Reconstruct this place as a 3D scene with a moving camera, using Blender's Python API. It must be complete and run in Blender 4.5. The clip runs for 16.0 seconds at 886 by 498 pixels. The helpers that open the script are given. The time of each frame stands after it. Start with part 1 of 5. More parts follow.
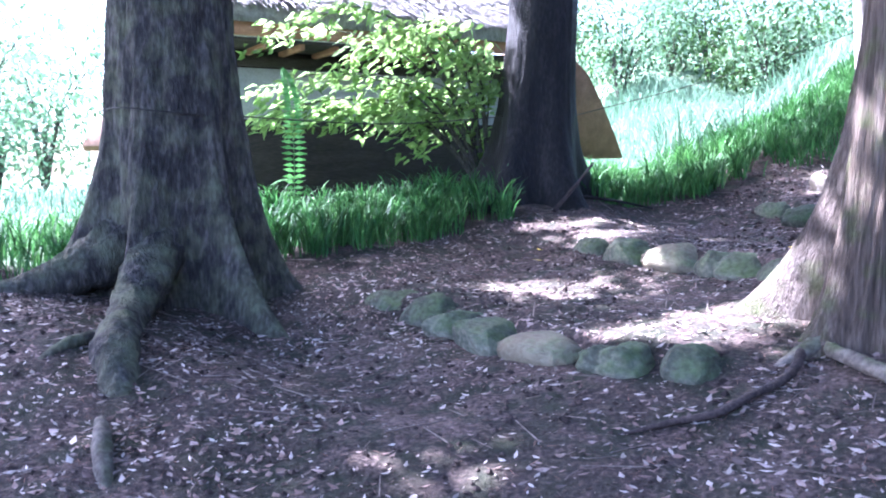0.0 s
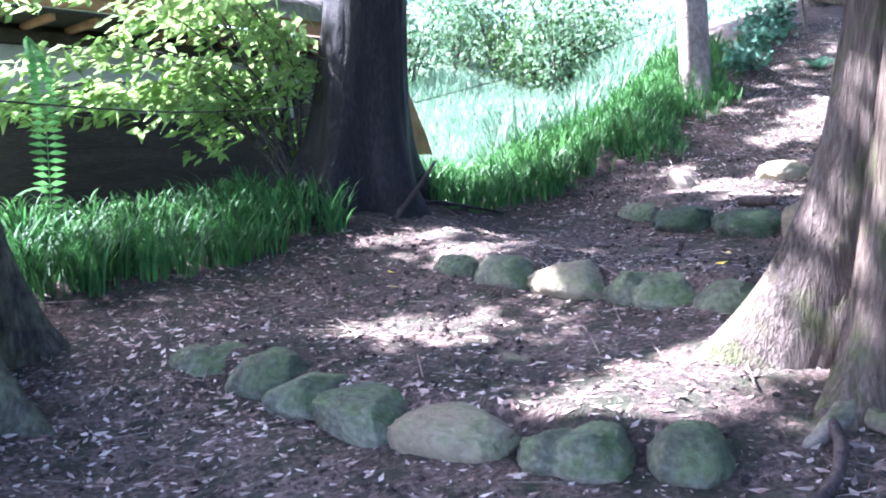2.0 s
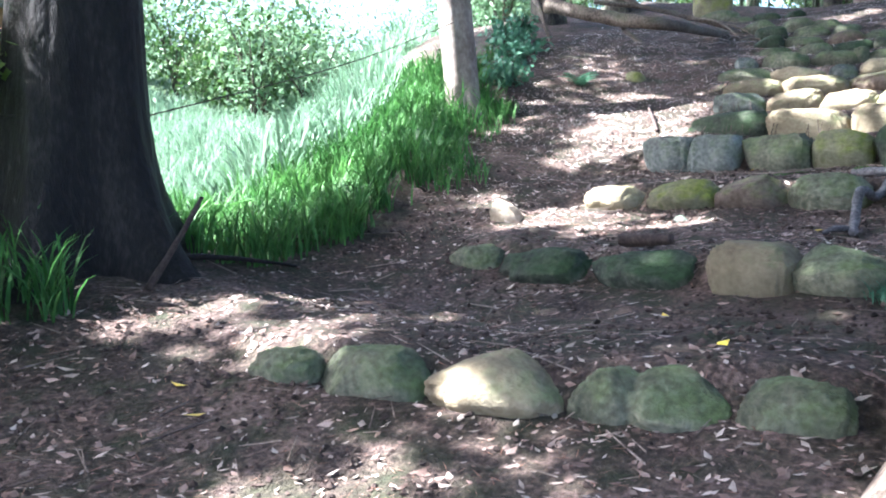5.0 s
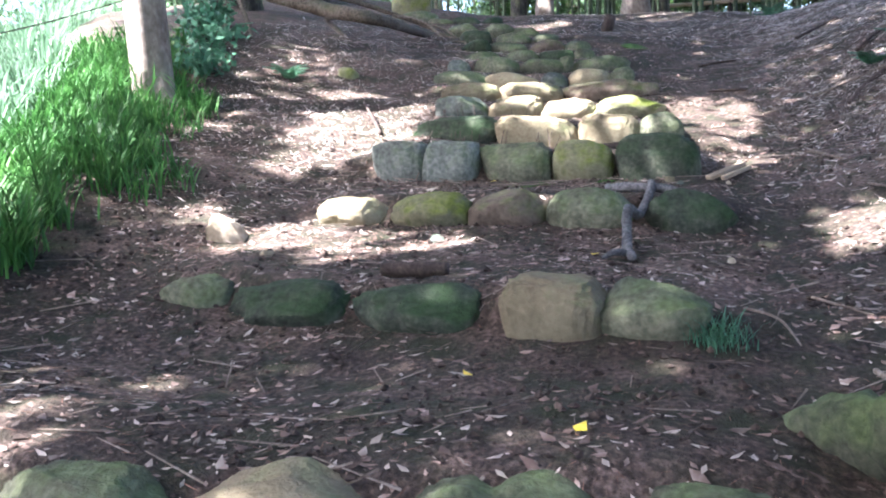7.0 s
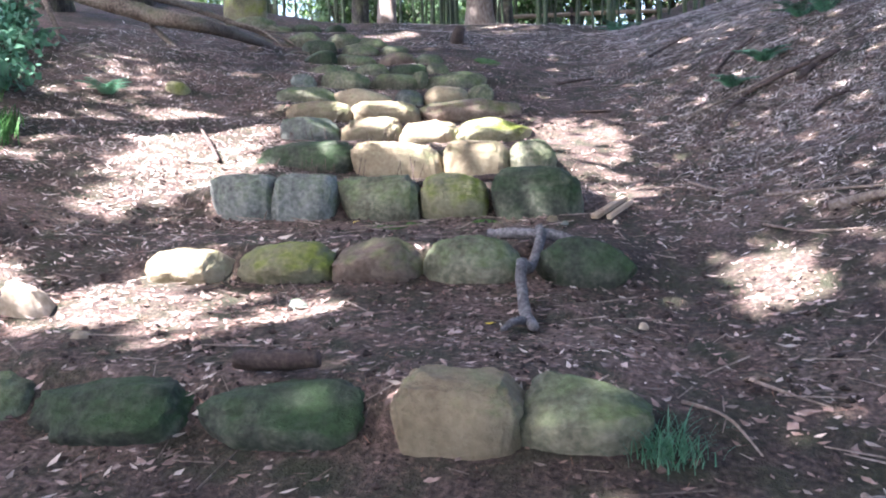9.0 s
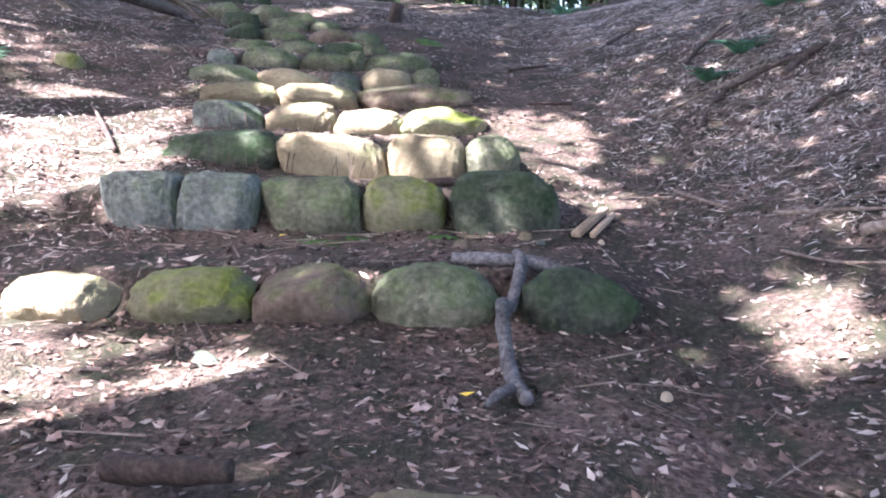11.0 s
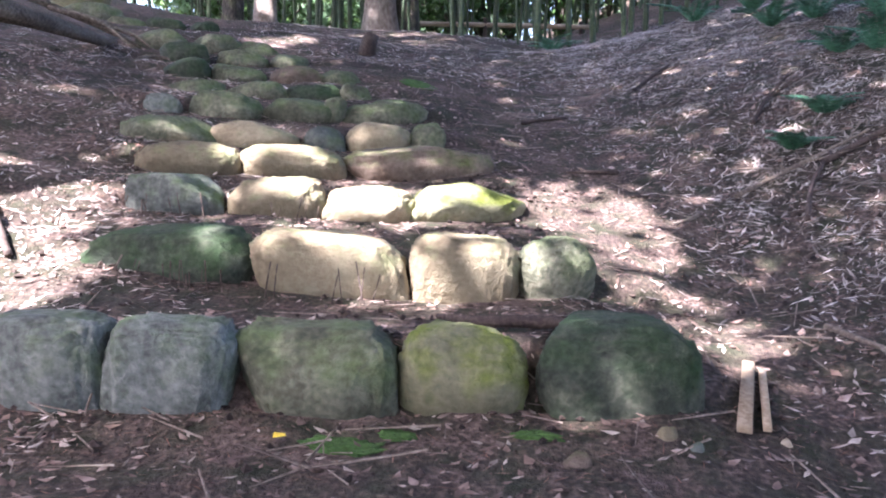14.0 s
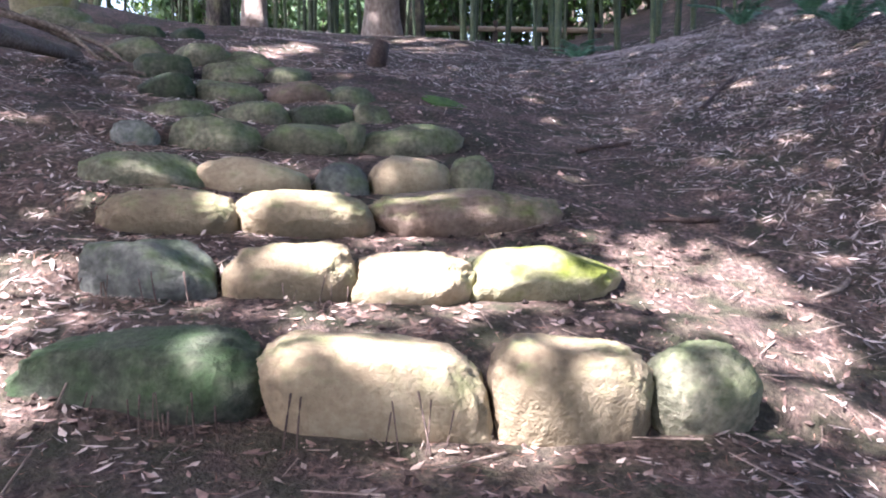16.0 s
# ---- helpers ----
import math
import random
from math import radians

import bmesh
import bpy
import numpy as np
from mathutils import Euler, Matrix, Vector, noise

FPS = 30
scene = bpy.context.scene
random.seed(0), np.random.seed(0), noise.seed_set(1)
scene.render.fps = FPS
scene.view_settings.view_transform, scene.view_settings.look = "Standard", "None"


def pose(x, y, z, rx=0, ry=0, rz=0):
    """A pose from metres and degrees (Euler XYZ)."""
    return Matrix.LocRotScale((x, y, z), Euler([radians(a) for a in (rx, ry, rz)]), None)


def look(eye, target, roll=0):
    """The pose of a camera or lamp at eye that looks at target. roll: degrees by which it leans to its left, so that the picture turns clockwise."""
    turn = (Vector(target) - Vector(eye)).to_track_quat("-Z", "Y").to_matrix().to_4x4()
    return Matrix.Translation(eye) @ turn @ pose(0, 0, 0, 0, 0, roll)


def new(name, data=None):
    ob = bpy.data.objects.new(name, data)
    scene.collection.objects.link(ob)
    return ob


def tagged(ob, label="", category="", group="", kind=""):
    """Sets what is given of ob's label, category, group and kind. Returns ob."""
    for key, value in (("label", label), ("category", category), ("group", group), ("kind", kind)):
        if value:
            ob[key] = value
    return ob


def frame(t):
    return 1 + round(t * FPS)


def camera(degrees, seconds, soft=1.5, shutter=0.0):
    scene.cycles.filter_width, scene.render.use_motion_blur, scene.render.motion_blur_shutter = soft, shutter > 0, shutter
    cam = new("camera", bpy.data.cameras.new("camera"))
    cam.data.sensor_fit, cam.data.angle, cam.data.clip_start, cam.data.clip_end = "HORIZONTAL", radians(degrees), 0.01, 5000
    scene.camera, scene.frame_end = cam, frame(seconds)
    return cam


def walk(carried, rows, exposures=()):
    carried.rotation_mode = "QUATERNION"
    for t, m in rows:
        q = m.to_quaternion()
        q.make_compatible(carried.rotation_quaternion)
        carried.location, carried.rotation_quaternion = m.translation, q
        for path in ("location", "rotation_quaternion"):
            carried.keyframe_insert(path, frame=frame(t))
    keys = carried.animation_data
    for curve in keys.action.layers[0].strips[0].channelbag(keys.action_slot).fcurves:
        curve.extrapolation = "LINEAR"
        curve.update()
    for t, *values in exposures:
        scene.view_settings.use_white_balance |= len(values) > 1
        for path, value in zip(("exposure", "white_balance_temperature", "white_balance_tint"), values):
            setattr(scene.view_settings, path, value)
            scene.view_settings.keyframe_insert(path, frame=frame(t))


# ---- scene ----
cam = camera(54.3, 16.0, 2.0)
METRES, EYE, TILT, LEAN, TURN = 11.5, 1.5, 5.0, -11.0, 0.0
ROWS = [
    (0.0, 0.0, 0.0, 0.0, -2.04, -10.36, 11.25),
    (0.5, -0.0079, 0.0468, -0.0003, -5.19, -10.83, 11.02),
    (1.0, -0.017, 0.0882, -0.0021, -8.62, -11.78, 11.49),
    (1.5, -0.0246, 0.1249, -0.0007, -12.54, -12.29, 11.02),
    (2.0, -0.0279, 0.1619, -0.0045, -17.38, -13.47, 10.22),
    (2.5, -0.0316, 0.1954, -0.0079, -21.66, -14.45, 9.61),
    (3.0, -0.0364, 0.2326, -0.0088, -24.77, -14.31, 8.8),
    (5.5, -0.0178, 0.4047, -0.0178, -44.44, -16.28, 6.47),
    (6.0, -0.0048, 0.4281, -0.021, -50.26, -17.09, 4.51),
    (6.5, 0.0072, 0.4506, -0.02, -55.36, -17.47, 3.3),
    (7.0, 0.0249, 0.4721, -0.0232, -59.84, -17.53, 2.45),
    (7.5, 0.0443, 0.4911, -0.0212, -62.95, -17.27, 2.36),
    (8.0, 0.0553, 0.5046, -0.0199, -65.63, -17.26, 1.46),
    (8.5, 0.0685, 0.514, -0.0204, -68.28, -17.39, 1.15),
    (9.0, 0.0907, 0.5234, -0.0175, -70.53, -17.65, 0.52),
    (11.5, 0.2067, 0.5898, -0.0284, -76.09, -18.44, -1.93),
    (12.0, 0.2353, 0.6141, -0.0242, -77.12, -17.3, -1.21),
    (12.5, 0.262, 0.6309, -0.025, -77.7, -16.32, -1.01),
    (13.0, 0.2891, 0.6425, -0.0253, -78.57, -16.3, -0.99),
    (13.5, 0.3137, 0.6537, -0.0302, -79.25, -16.61, -2.53),
    (14.0, 0.336, 0.6634, -0.028, -79.33, -17.25, -3.52),
    (14.5, 0.3633, 0.6735, -0.0363, -80.27, -17.2, -3.59),
    (15.0, 0.3998, 0.6843, -0.0327, -80.08, -16.87, -3.77),
    (15.5, 0.4285, 0.6989, -0.0296, -79.88, -17.12, -3.49),
    (16.0, 0.4564, 0.721, -0.0333, -80.43, -17.04, -3.28),
]
EXPOSURES = [(0.0, 3.9, 4900, 30), (3.0, 3.74, 5200, 22), (5.5, 3.55, 5500, 14), (9.0, 3.66, 5720, 23), (12.5, 3.62, 5640, 25), (16.0, 3.36, 5800, 29)]
walk(cam, [(t, pose(0, 0, EYE, TILT, LEAN, TURN) @ pose(METRES * x, METRES * y, METRES * z, 90 + pitch, roll, yaw)) for t, x, y, z, yaw, pitch, roll in ROWS], EXPOSURES)

# ---- daylight ----
TO_SUN = Vector((-0.52, 0.40, 0.78)).normalized()
world = bpy.data.worlds.new("sky")
scene.world = world
world.use_nodes = True
sky = world.node_tree.nodes.new("ShaderNodeTexSky")
sky.sky_type = "NISHITA"
sky.sun_disc = False
sky.dust_density, sky.ozone_density = 4.0, 0.5
sky.sun_elevation = math.asin(TO_SUN.z)
sky.sun_rotation = math.atan2(TO_SUN.x, TO_SUN.y)
world.node_tree.links.new(sky.outputs[0], world.node_tree.nodes["Background"].inputs[0])
world.node_tree.nodes["Background"].inputs[1].default_value = 0.08
sun = bpy.data.lights.new("sun", "SUN")
sun.energy, sun.angle, sun.color = 4.4, radians(0.6), (1.0, 0.93, 0.82)
sun_ob = new("sun", sun)
sun_ob.matrix_world = look(TO_SUN * 60, (0, 0, 0))

# ---- materials ----


def material(name, colours, scale=4.0, fine=40.0, rough=0.85, bump=0.3, stretch=(1, 1, 1), moss=None, moss_amount=0.5,
             moss_up=0.5, vary=0.25, translucent=0.0, island=False, metal=0.0, spec=0.3, bump_dist=0.02, speck=0.55):
    """A node material: three colours mixed by two scales of noise, with bump, and moss on upward faces if given."""
    m = bpy.data.materials.new(name)
    m.use_nodes = True
    nt = m.node_tree
    nodes, links = nt.nodes, nt.links
    bsdf = nodes["Principled BSDF"]
    bsdf.inputs["Roughness"].default_value = rough
    bsdf.inputs["Metallic"].default_value = metal
    bsdf.inputs["Specular IOR Level"].default_value = spec
    co = nodes.new("ShaderNodeTexCoord")
    mp = nodes.new("ShaderNodeMapping")
    mp.inputs["Scale"].default_value = stretch
    links.new(co.outputs["Object"], mp.inputs[0])
    n1 = nodes.new("ShaderNodeTexNoise")
    n1.inputs["Scale"].default_value, n1.inputs["Detail"].default_value = scale, 6
    n2 = nodes.new("ShaderNodeTexNoise")
    n2.inputs["Scale"].default_value, n2.inputs["Detail"].default_value = fine, 8
    links.new(mp.outputs[0], n1.inputs[0])
    links.new(mp.outputs[0], n2.inputs[0])
    mixv = nodes.new("ShaderNodeMath")
    mixv.operation = "MULTIPLY_ADD"
    mixv.inputs[1].default_value = speck
    half = nodes.new("ShaderNodeMath")
    half.operation = "MULTIPLY"
    half.inputs[1].default_value = 1 - speck
    links.new(n1.outputs[0], half.inputs[0])
    links.new(n2.outputs[0], mixv.inputs[0])
    links.new(half.outputs[0], mixv.inputs[2])
    ramp = nodes.new("ShaderNodeValToRGB")
    el = ramp.color_ramp.elements
    el[0].position, el[1].position = 0.345, 0.655
    el[0].color, el[1].color = (*colours[0], 1), (*colours[2], 1)
    mid = el.new(0.5)
    mid.color = (*colours[1], 1)
    links.new(mixv.outputs[0], ramp.inputs[0])
    out = ramp.outputs[0]
    if vary:
        if island:
            rnd = nodes.new("ShaderNodeNewGeometry").outputs["Random Per Island"]
        else:
            rnd = nodes.new("ShaderNodeObjectInfo").outputs["Random"]
        hsv = nodes.new("ShaderNodeHueSaturation")
        rng = nodes.new("ShaderNodeMapRange")
        rng.inputs["To Min"].default_value, rng.inputs["To Max"].default_value = 1 - vary, 1 + vary
        links.new(rnd, rng.inputs[0])
        links.new(rng.outputs[0], hsv.inputs["Value"])
        links.new(out, hsv.inputs["Color"])
        out = hsv.outputs[0]
    if moss:
        geo = nodes.new("ShaderNodeNewGeometry")
        sep = nodes.new("ShaderNodeSeparateXYZ")
        links.new(geo.outputs["Normal"], sep.inputs[0])
        n3 = nodes.new("ShaderNodeTexNoise")
        n3.inputs["Scale"].default_value, n3.inputs["Detail"].default_value = 5.0, 7
        links.new(co.outputs["Object"], n3.inputs[0])
        a = nodes.new("ShaderNodeMath")
        a.operation = "MULTIPLY_ADD"
        a.inputs[1].default_value = moss_up * 0.3
        links.new(sep.outputs[2], a.inputs[0])
        links.new(n3.outputs[0], a.inputs[2])
        r = nodes.new("ShaderNodeMapRange")
        edge = 0.75 - 0.4 * moss_amount
        r.inputs["From Min"].default_value, r.inputs["From Max"].default_value = edge - 0.08, edge + 0.2
        links.new(a.outputs[0], r.inputs[0])
        mx = nodes.new("ShaderNodeMix")
        mx.data_type = "RGBA"
        links.new(r.outputs[0], mx.inputs["Factor"])
        links.new(out, mx.inputs["A"])
        mossramp = nodes.new("ShaderNodeValToRGB")
        me = mossramp.color_ramp.elements
        me[0].position, me[1].position = 0.35, 0.65
        me[0].color = (*[c * 0.8 for c in moss], 1)
        me[1].color = (*[min(1, c * 1.25) for c in moss], 1)
        links.new(n2.outputs[0], mossramp.inputs[0])
        links.new(mossramp.outputs[0], mx.inputs["B"])
        out = mx.outputs["Result"]
    links.new(out, bsdf.inputs["Base Color"])
    if bump:
        b = nodes.new("ShaderNodeBump")
        b.inputs["Strength"].default_value, b.inputs["Distance"].default_value = bump, bump_dist
        n4 = nodes.new("ShaderNodeTexNoise")
        n4.inputs["Scale"].default_value, n4.inputs["Detail"].default_value = fine * 2.6, 6
        links.new(mp.outputs[0], n4.inputs[0])
        grain = nodes.new("ShaderNodeMath")
        grain.operation = "MULTIPLY_ADD"
        grain.inputs[1].default_value = 0.4
        links.new(n4.outputs[0], grain.inputs[0])
        links.new(mixv.outputs[0], grain.inputs[2])
        links.new(grain.outputs[0], b.inputs["Height"])
        links.new(b.outputs[0], bsdf.inputs["Normal"])
    if translucent:
        tr = nodes.new("ShaderNodeBsdfTranslucent")
        links.new(out, tr.inputs[0])
        add = nodes.new("ShaderNodeMixShader")
        add.inputs[0].default_value = translucent
        links.new(bsdf.outputs[0], add.inputs[1])
        links.new(tr.outputs[0], add.inputs[2])
        links.new(add.outputs[0], nodes["Material Output"].inputs[0])
    return m


SOIL = material("forest_soil", [(0.02, 0.0145, 0.012), (0.08, 0.057, 0.047), (0.22, 0.155, 0.128)], 1.1, 34, 0.95, 1.0, moss=(0.034, 0.037, 0.02), moss_amount=0.3, vary=0, bump_dist=0.04)
CLOD = material("soil_crumbs", [(0.022, 0.016, 0.013), (0.06, 0.043, 0.036), (0.12, 0.086, 0.07)], 5, 40, 0.95, 0.6, vary=0.5, island=True)
NEEDLE = material("red_brown_needles", [(0.13, 0.062, 0.042), (0.22, 0.115, 0.08), (0.34, 0.2, 0.15)], 5, 30, 0.8, 0.1, vary=0.4, island=True)
BARK = material("furrowed_bark", [(0.022, 0.02, 0.017), (0.06, 0.053, 0.045), (0.165, 0.145, 0.12)], 5, 22, 0.95, 1.0, (1.6, 1.6, 0.5), moss=(0.145, 0.148, 0.085), moss_amount=0.5, moss_up=0.5, vary=0, bump_dist=0.06)
BARK_MID = material("brown_cedar_bark", [(0.05, 0.038, 0.03), (0.12, 0.092, 0.073), (0.21, 0.17, 0.14)], 5, 26, 0.92, 1.0, (2.2, 2.2, 0.18), moss=(0.09, 0.11, 0.035), moss_amount=0.25, moss_up=0.6, vary=0, bump_dist=0.05)
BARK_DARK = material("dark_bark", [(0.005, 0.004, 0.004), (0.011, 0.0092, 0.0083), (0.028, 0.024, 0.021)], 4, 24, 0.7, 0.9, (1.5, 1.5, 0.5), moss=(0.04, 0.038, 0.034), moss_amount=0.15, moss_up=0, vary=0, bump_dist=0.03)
BARK_PALE = material("pale_cedar_bark", [(0.06, 0.043, 0.031), (0.135, 0.10, 0.074), (0.23, 0.18, 0.138)], 5, 26, 0.92, 1.0, (2.2, 2.2, 0.18), moss=(0.10, 0.13, 0.035), moss_amount=0.3, moss_up=0.6, vary=0, bump_dist=0.05)
BARK_GREY = material("smooth_grey_bark", [(0.14, 0.11, 0.09), (0.25, 0.21, 0.18), (0.38, 0.34, 0.31)], 3, 20, 0.85, 0.4, (1, 1, 0.6), vary=0)
ROOT = material("root_bark", [(0.07, 0.058, 0.046), (0.15, 0.125, 0.098), (0.25, 0.215, 0.17)], 6, 30, 0.9, 0.7, moss=(0.07, 0.085, 0.03), moss_amount=0.25)
STONE_MOSSY = material("mossy_boulder", [(0.035, 0.039, 0.026), (0.115, 0.118, 0.08), (0.265, 0.258, 0.185)], 3, 32, 0.9, 0.75, moss=(0.095, 0.128, 0.052), moss_amount=0.48, bump_dist=0.03, speck=0.34)
STONE_TAN = material("tan_boulder", [(0.16, 0.125, 0.08), (0.25, 0.208, 0.132), (0.34, 0.295, 0.195)], 3, 32, 0.88, 0.75, moss=(0.16, 0.19, 0.08), moss_amount=0.2, bump_dist=0.03, speck=0.34)
STONE_DARK = material("dark_mossy_boulder", [(0.018, 0.023, 0.017), (0.055, 0.063, 0.046), (0.13, 0.135, 0.1)], 4, 32, 0.9, 0.75, moss=(0.032, 0.058, 0.024), moss_amount=0.6, bump_dist=0.03, speck=0.34)
STONE_GREY = material("grey_lichen_boulder", [(0.055, 0.062, 0.055), (0.14, 0.155, 0.138), (0.26, 0.275, 0.245)], 4, 32, 0.92, 0.75, moss=(0.07, 0.105, 0.04), moss_amount=0.4, bump_dist=0.03, speck=0.34)
STONE_LIME = material("yellow_moss_boulder", [(0.13, 0.13, 0.08), (0.22, 0.21, 0.13), (0.31, 0.29, 0.19)], 4, 32, 0.92, 0.75, moss=(0.14, 0.17, 0.03), moss_amount=0.55, bump_dist=0.03, speck=0.34)
STONE_BROWN = material("brown_boulder", [(0.10, 0.075, 0.055), (0.17, 0.13, 0.10), (0.26, 0.205, 0.16)], 4, 32, 0.9, 0.75, moss=(0.10, 0.12, 0.04), moss_amount=0.35, bump_dist=0.03, speck=0.34)
STONE_PALE = material("pale_cut_stone", [(0.24, 0.19, 0.13), (0.35, 0.29, 0.21), (0.46, 0.39, 0.30)], 6, 30, 0.9, 0.5)
SOIL_GREEN = material("overgrown_soil", [(0.09, 0.14, 0.07), (0.15, 0.22, 0.12), (0.23, 0.32, 0.20)], 1.0, 14, 0.95, 0.9, vary=0, bump_dist=0.1)
LEAF_DRY = material("dry_leaves", [(0.08, 0.05, 0.039), (0.2, 0.134, 0.108), (0.4, 0.315, 0.275)], 3, 12, 0.7, 0.1, vary=0.6, island=True)
LEAF_PALE = material("pale_bamboo_leaves", [(0.24, 0.19, 0.155), (0.38, 0.315, 0.265), (0.54, 0.47, 0.41)], 3, 12, 0.65, 0.1, vary=0.5, island=True)
LEAF_BAMBOO = material("grey_bamboo_leaves", [(0.2, 0.16, 0.138), (0.37, 0.315, 0.28), (0.6, 0.54, 0.495)], 3, 12, 0.6, 0.1, vary=0.7, island=True)
TWIG = material("dead_twigs", [(0.10, 0.075, 0.06), (0.19, 0.15, 0.12), (0.32, 0.27, 0.23)], 8, 40, 0.85, 0.4, vary=0.4, island=True)
LEAF_YELLOW = material("yellow_leaf", [(0.62, 0.42, 0.03), (0.75, 0.55, 0.05), (0.8, 0.65, 0.12)], 10, 60, 0.5, 0.1)
GRASS = material("lily_turf", [(0.03, 0.095, 0.024), (0.06, 0.165, 0.042), (0.12, 0.27, 0.07)], 1.5, 8, 0.6, 0, vary=0.45, island=True, translucent=0.3, spec=0.25)
MEADOW = material("tall_herbs", [(0.09, 0.165, 0.10), (0.145, 0.24, 0.15), (0.22, 0.33, 0.22)], 0.6, 4, 0.6, 0, vary=0.4, island=True, translucent=0.35)
BUSH = material("sapling_leaves", [(0.15, 0.25, 0.07), (0.24, 0.36, 0.11), (0.35, 0.47, 0.17)], 1.5, 8, 0.7, 0, vary=0.35, island=True, translucent=0.6, spec=0.15)
FERN = material("fern_green", [(0.08, 0.22, 0.05), (0.13, 0.32, 0.08), (0.2, 0.4, 0.12)], 4, 20, 0.5, 0, vary=0.3, island=True, translucent=0.35)
FERN_DARK = material("dark_fern", [(0.05, 0.15, 0.09), (0.09, 0.22, 0.13), (0.14, 0.30, 0.18)], 4, 20, 0.5, 0, vary=0.3, island=True, translucent=0.2)
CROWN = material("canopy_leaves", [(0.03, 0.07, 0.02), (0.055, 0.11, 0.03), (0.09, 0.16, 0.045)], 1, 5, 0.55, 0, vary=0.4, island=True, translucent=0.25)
# paler copy of the canopy leaves, with the sunlit look put into its colour
CROWN_LIT = material("lit_canopy_leaves", [(0.09, 0.165, 0.085), (0.145, 0.24, 0.13), (0.22, 0.33, 0.195)], 1, 5, 0.55, 0, vary=0.4, island=True, translucent=0.4)
BAMBOO = material("bamboo_green", [(0.03, 0.05, 0.027), (0.055, 0.08, 0.042), (0.095, 0.12, 0.068)], 3, 20, 0.45, 0.1, vary=0.35)
PLASTER = material("lime_plaster", [(0.26, 0.255, 0.235), (0.31, 0.305, 0.285), (0.36, 0.355, 0.335)], 2, 30, 0.9, 0.15, vary=0.04)
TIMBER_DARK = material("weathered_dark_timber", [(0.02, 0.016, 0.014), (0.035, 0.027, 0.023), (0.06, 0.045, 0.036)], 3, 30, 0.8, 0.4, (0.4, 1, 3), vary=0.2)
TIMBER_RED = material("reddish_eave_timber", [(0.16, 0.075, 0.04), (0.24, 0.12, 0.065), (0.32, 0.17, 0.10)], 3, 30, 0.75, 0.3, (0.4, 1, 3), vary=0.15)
THATCH = material("weathered_thatch", [(0.16, 0.14, 0.13), (0.30, 0.275, 0.26), (0.48, 0.45, 0.43)], 4, 50, 0.95, 0.9, (4, 4, 0.6), vary=0.2, island=True)
THATCH_BROWN = material("brown_thatch_end", [(0.09, 0.05, 0.03), (0.14, 0.08, 0.047), (0.2, 0.12, 0.075)], 5, 60, 0.95, 0.6, vary=0.1)
WIRE = material("rusty_wire", [(0.04, 0.035, 0.03), (0.07, 0.06, 0.05), (0.11, 0.09, 0.08)], 20, 80, 0.6, 0.1, metal=0.5)
WOOD_SPLIT = material("split_wood", [(0.28, 0.20, 0.13), (0.42, 0.32, 0.22), (0.55, 0.45, 0.33)], 6, 50, 0.85, 0.4, (1, 1, 6))
BRANCH_GREY = material("grey_fallen_branch", [(0.05, 0.048, 0.048), (0.125, 0.12, 0.12), (0.25, 0.235, 0.235)], 12, 50, 0.85, 0.6)
BRANCH_DARK = material("dark_fallen_branch", [(0.035, 0.025, 0.022), (0.07, 0.05, 0.042), (0.12, 0.09, 0.075)], 10, 50, 0.85, 0.6)
WOOD_GREY = material("weathered_grey_wood", [(0.07, 0.055, 0.043), (0.17, 0.138, 0.11), (0.31, 0.26, 0.215)], 5, 40, 0.9, 1.0, moss=(0.08, 0.085, 0.045), moss_amount=0.25)
MOSS_MAT = material("ground_moss", [(0.04, 0.075, 0.02), (0.06, 0.12, 0.03), (0.09, 0.17, 0.045)], 12, 70, 0.95, 0.8, vary=0)

# ---- plan: stone rows as (direction along the row), [(x, y, width, foot, top), ...] ----
ROW_A = (0.65, -0.76), [(-0.37, 6.765, 0.5, 0.38, 0.57), (-0.12, 6.455, 0.486, 0.31, 0.56), (0.06, 6.095, 0.39, 0.33, 0.51), (0.31, 5.705, 0.452, 0.29, 0.49), (0.62, 5.345, 0.6, 0.29, 0.46), (0.99, 4.885, 0.5, 0.28, 0.5), (1.35, 4.625, 0.33, 0.33, 0.52)]
ROW_C = (0.44, -0.90), [(1.44, 7.94, 0.4, 0.73, 0.89), (1.64, 7.53, 0.54, 0.67, 0.91), (1.9, 7.0, 0.65, 0.66, 0.9), (2.18, 6.42, 0.63, 0.64, 0.89), (2.42, 5.93, 0.42, 0.69, 0.88)]
ROW_D = (0.14, -0.99), [(3.573, 9.15, 0.46, 0.94, 1.165), (3.663, 8.54, 0.75, 0.89, 1.145), (3.773, 7.78, 0.67, 0.93, 1.145), (3.87, 7.08, 0.49, 0.93, 1.22), (3.94, 6.59, 0.49, 0.98, 1.23)]
ROW_E = (0.25, -0.97), [(5.27, 9.27, 0.59, 1.33, 1.55), (5.41, 8.68, 0.6, 1.32, 1.57), (5.55, 8.14, 0.58, 1.29, 1.57), (5.69, 7.6, 0.59, 1.27, 1.59), (5.85, 6.97, 0.6, 1.27, 1.59)]
ROW_F = (0.20, -0.98), [(6.62, 9.77, 0.54, 1.63, 1.975), (6.72, 9.28, 0.49, 1.62, 1.965), (6.83, 8.72, 0.63, 1.58, 1.935), (6.95, 8.15, 0.53, 1.59, 1.945), (7.07, 7.56, 0.65, 1.61, 1.975)]
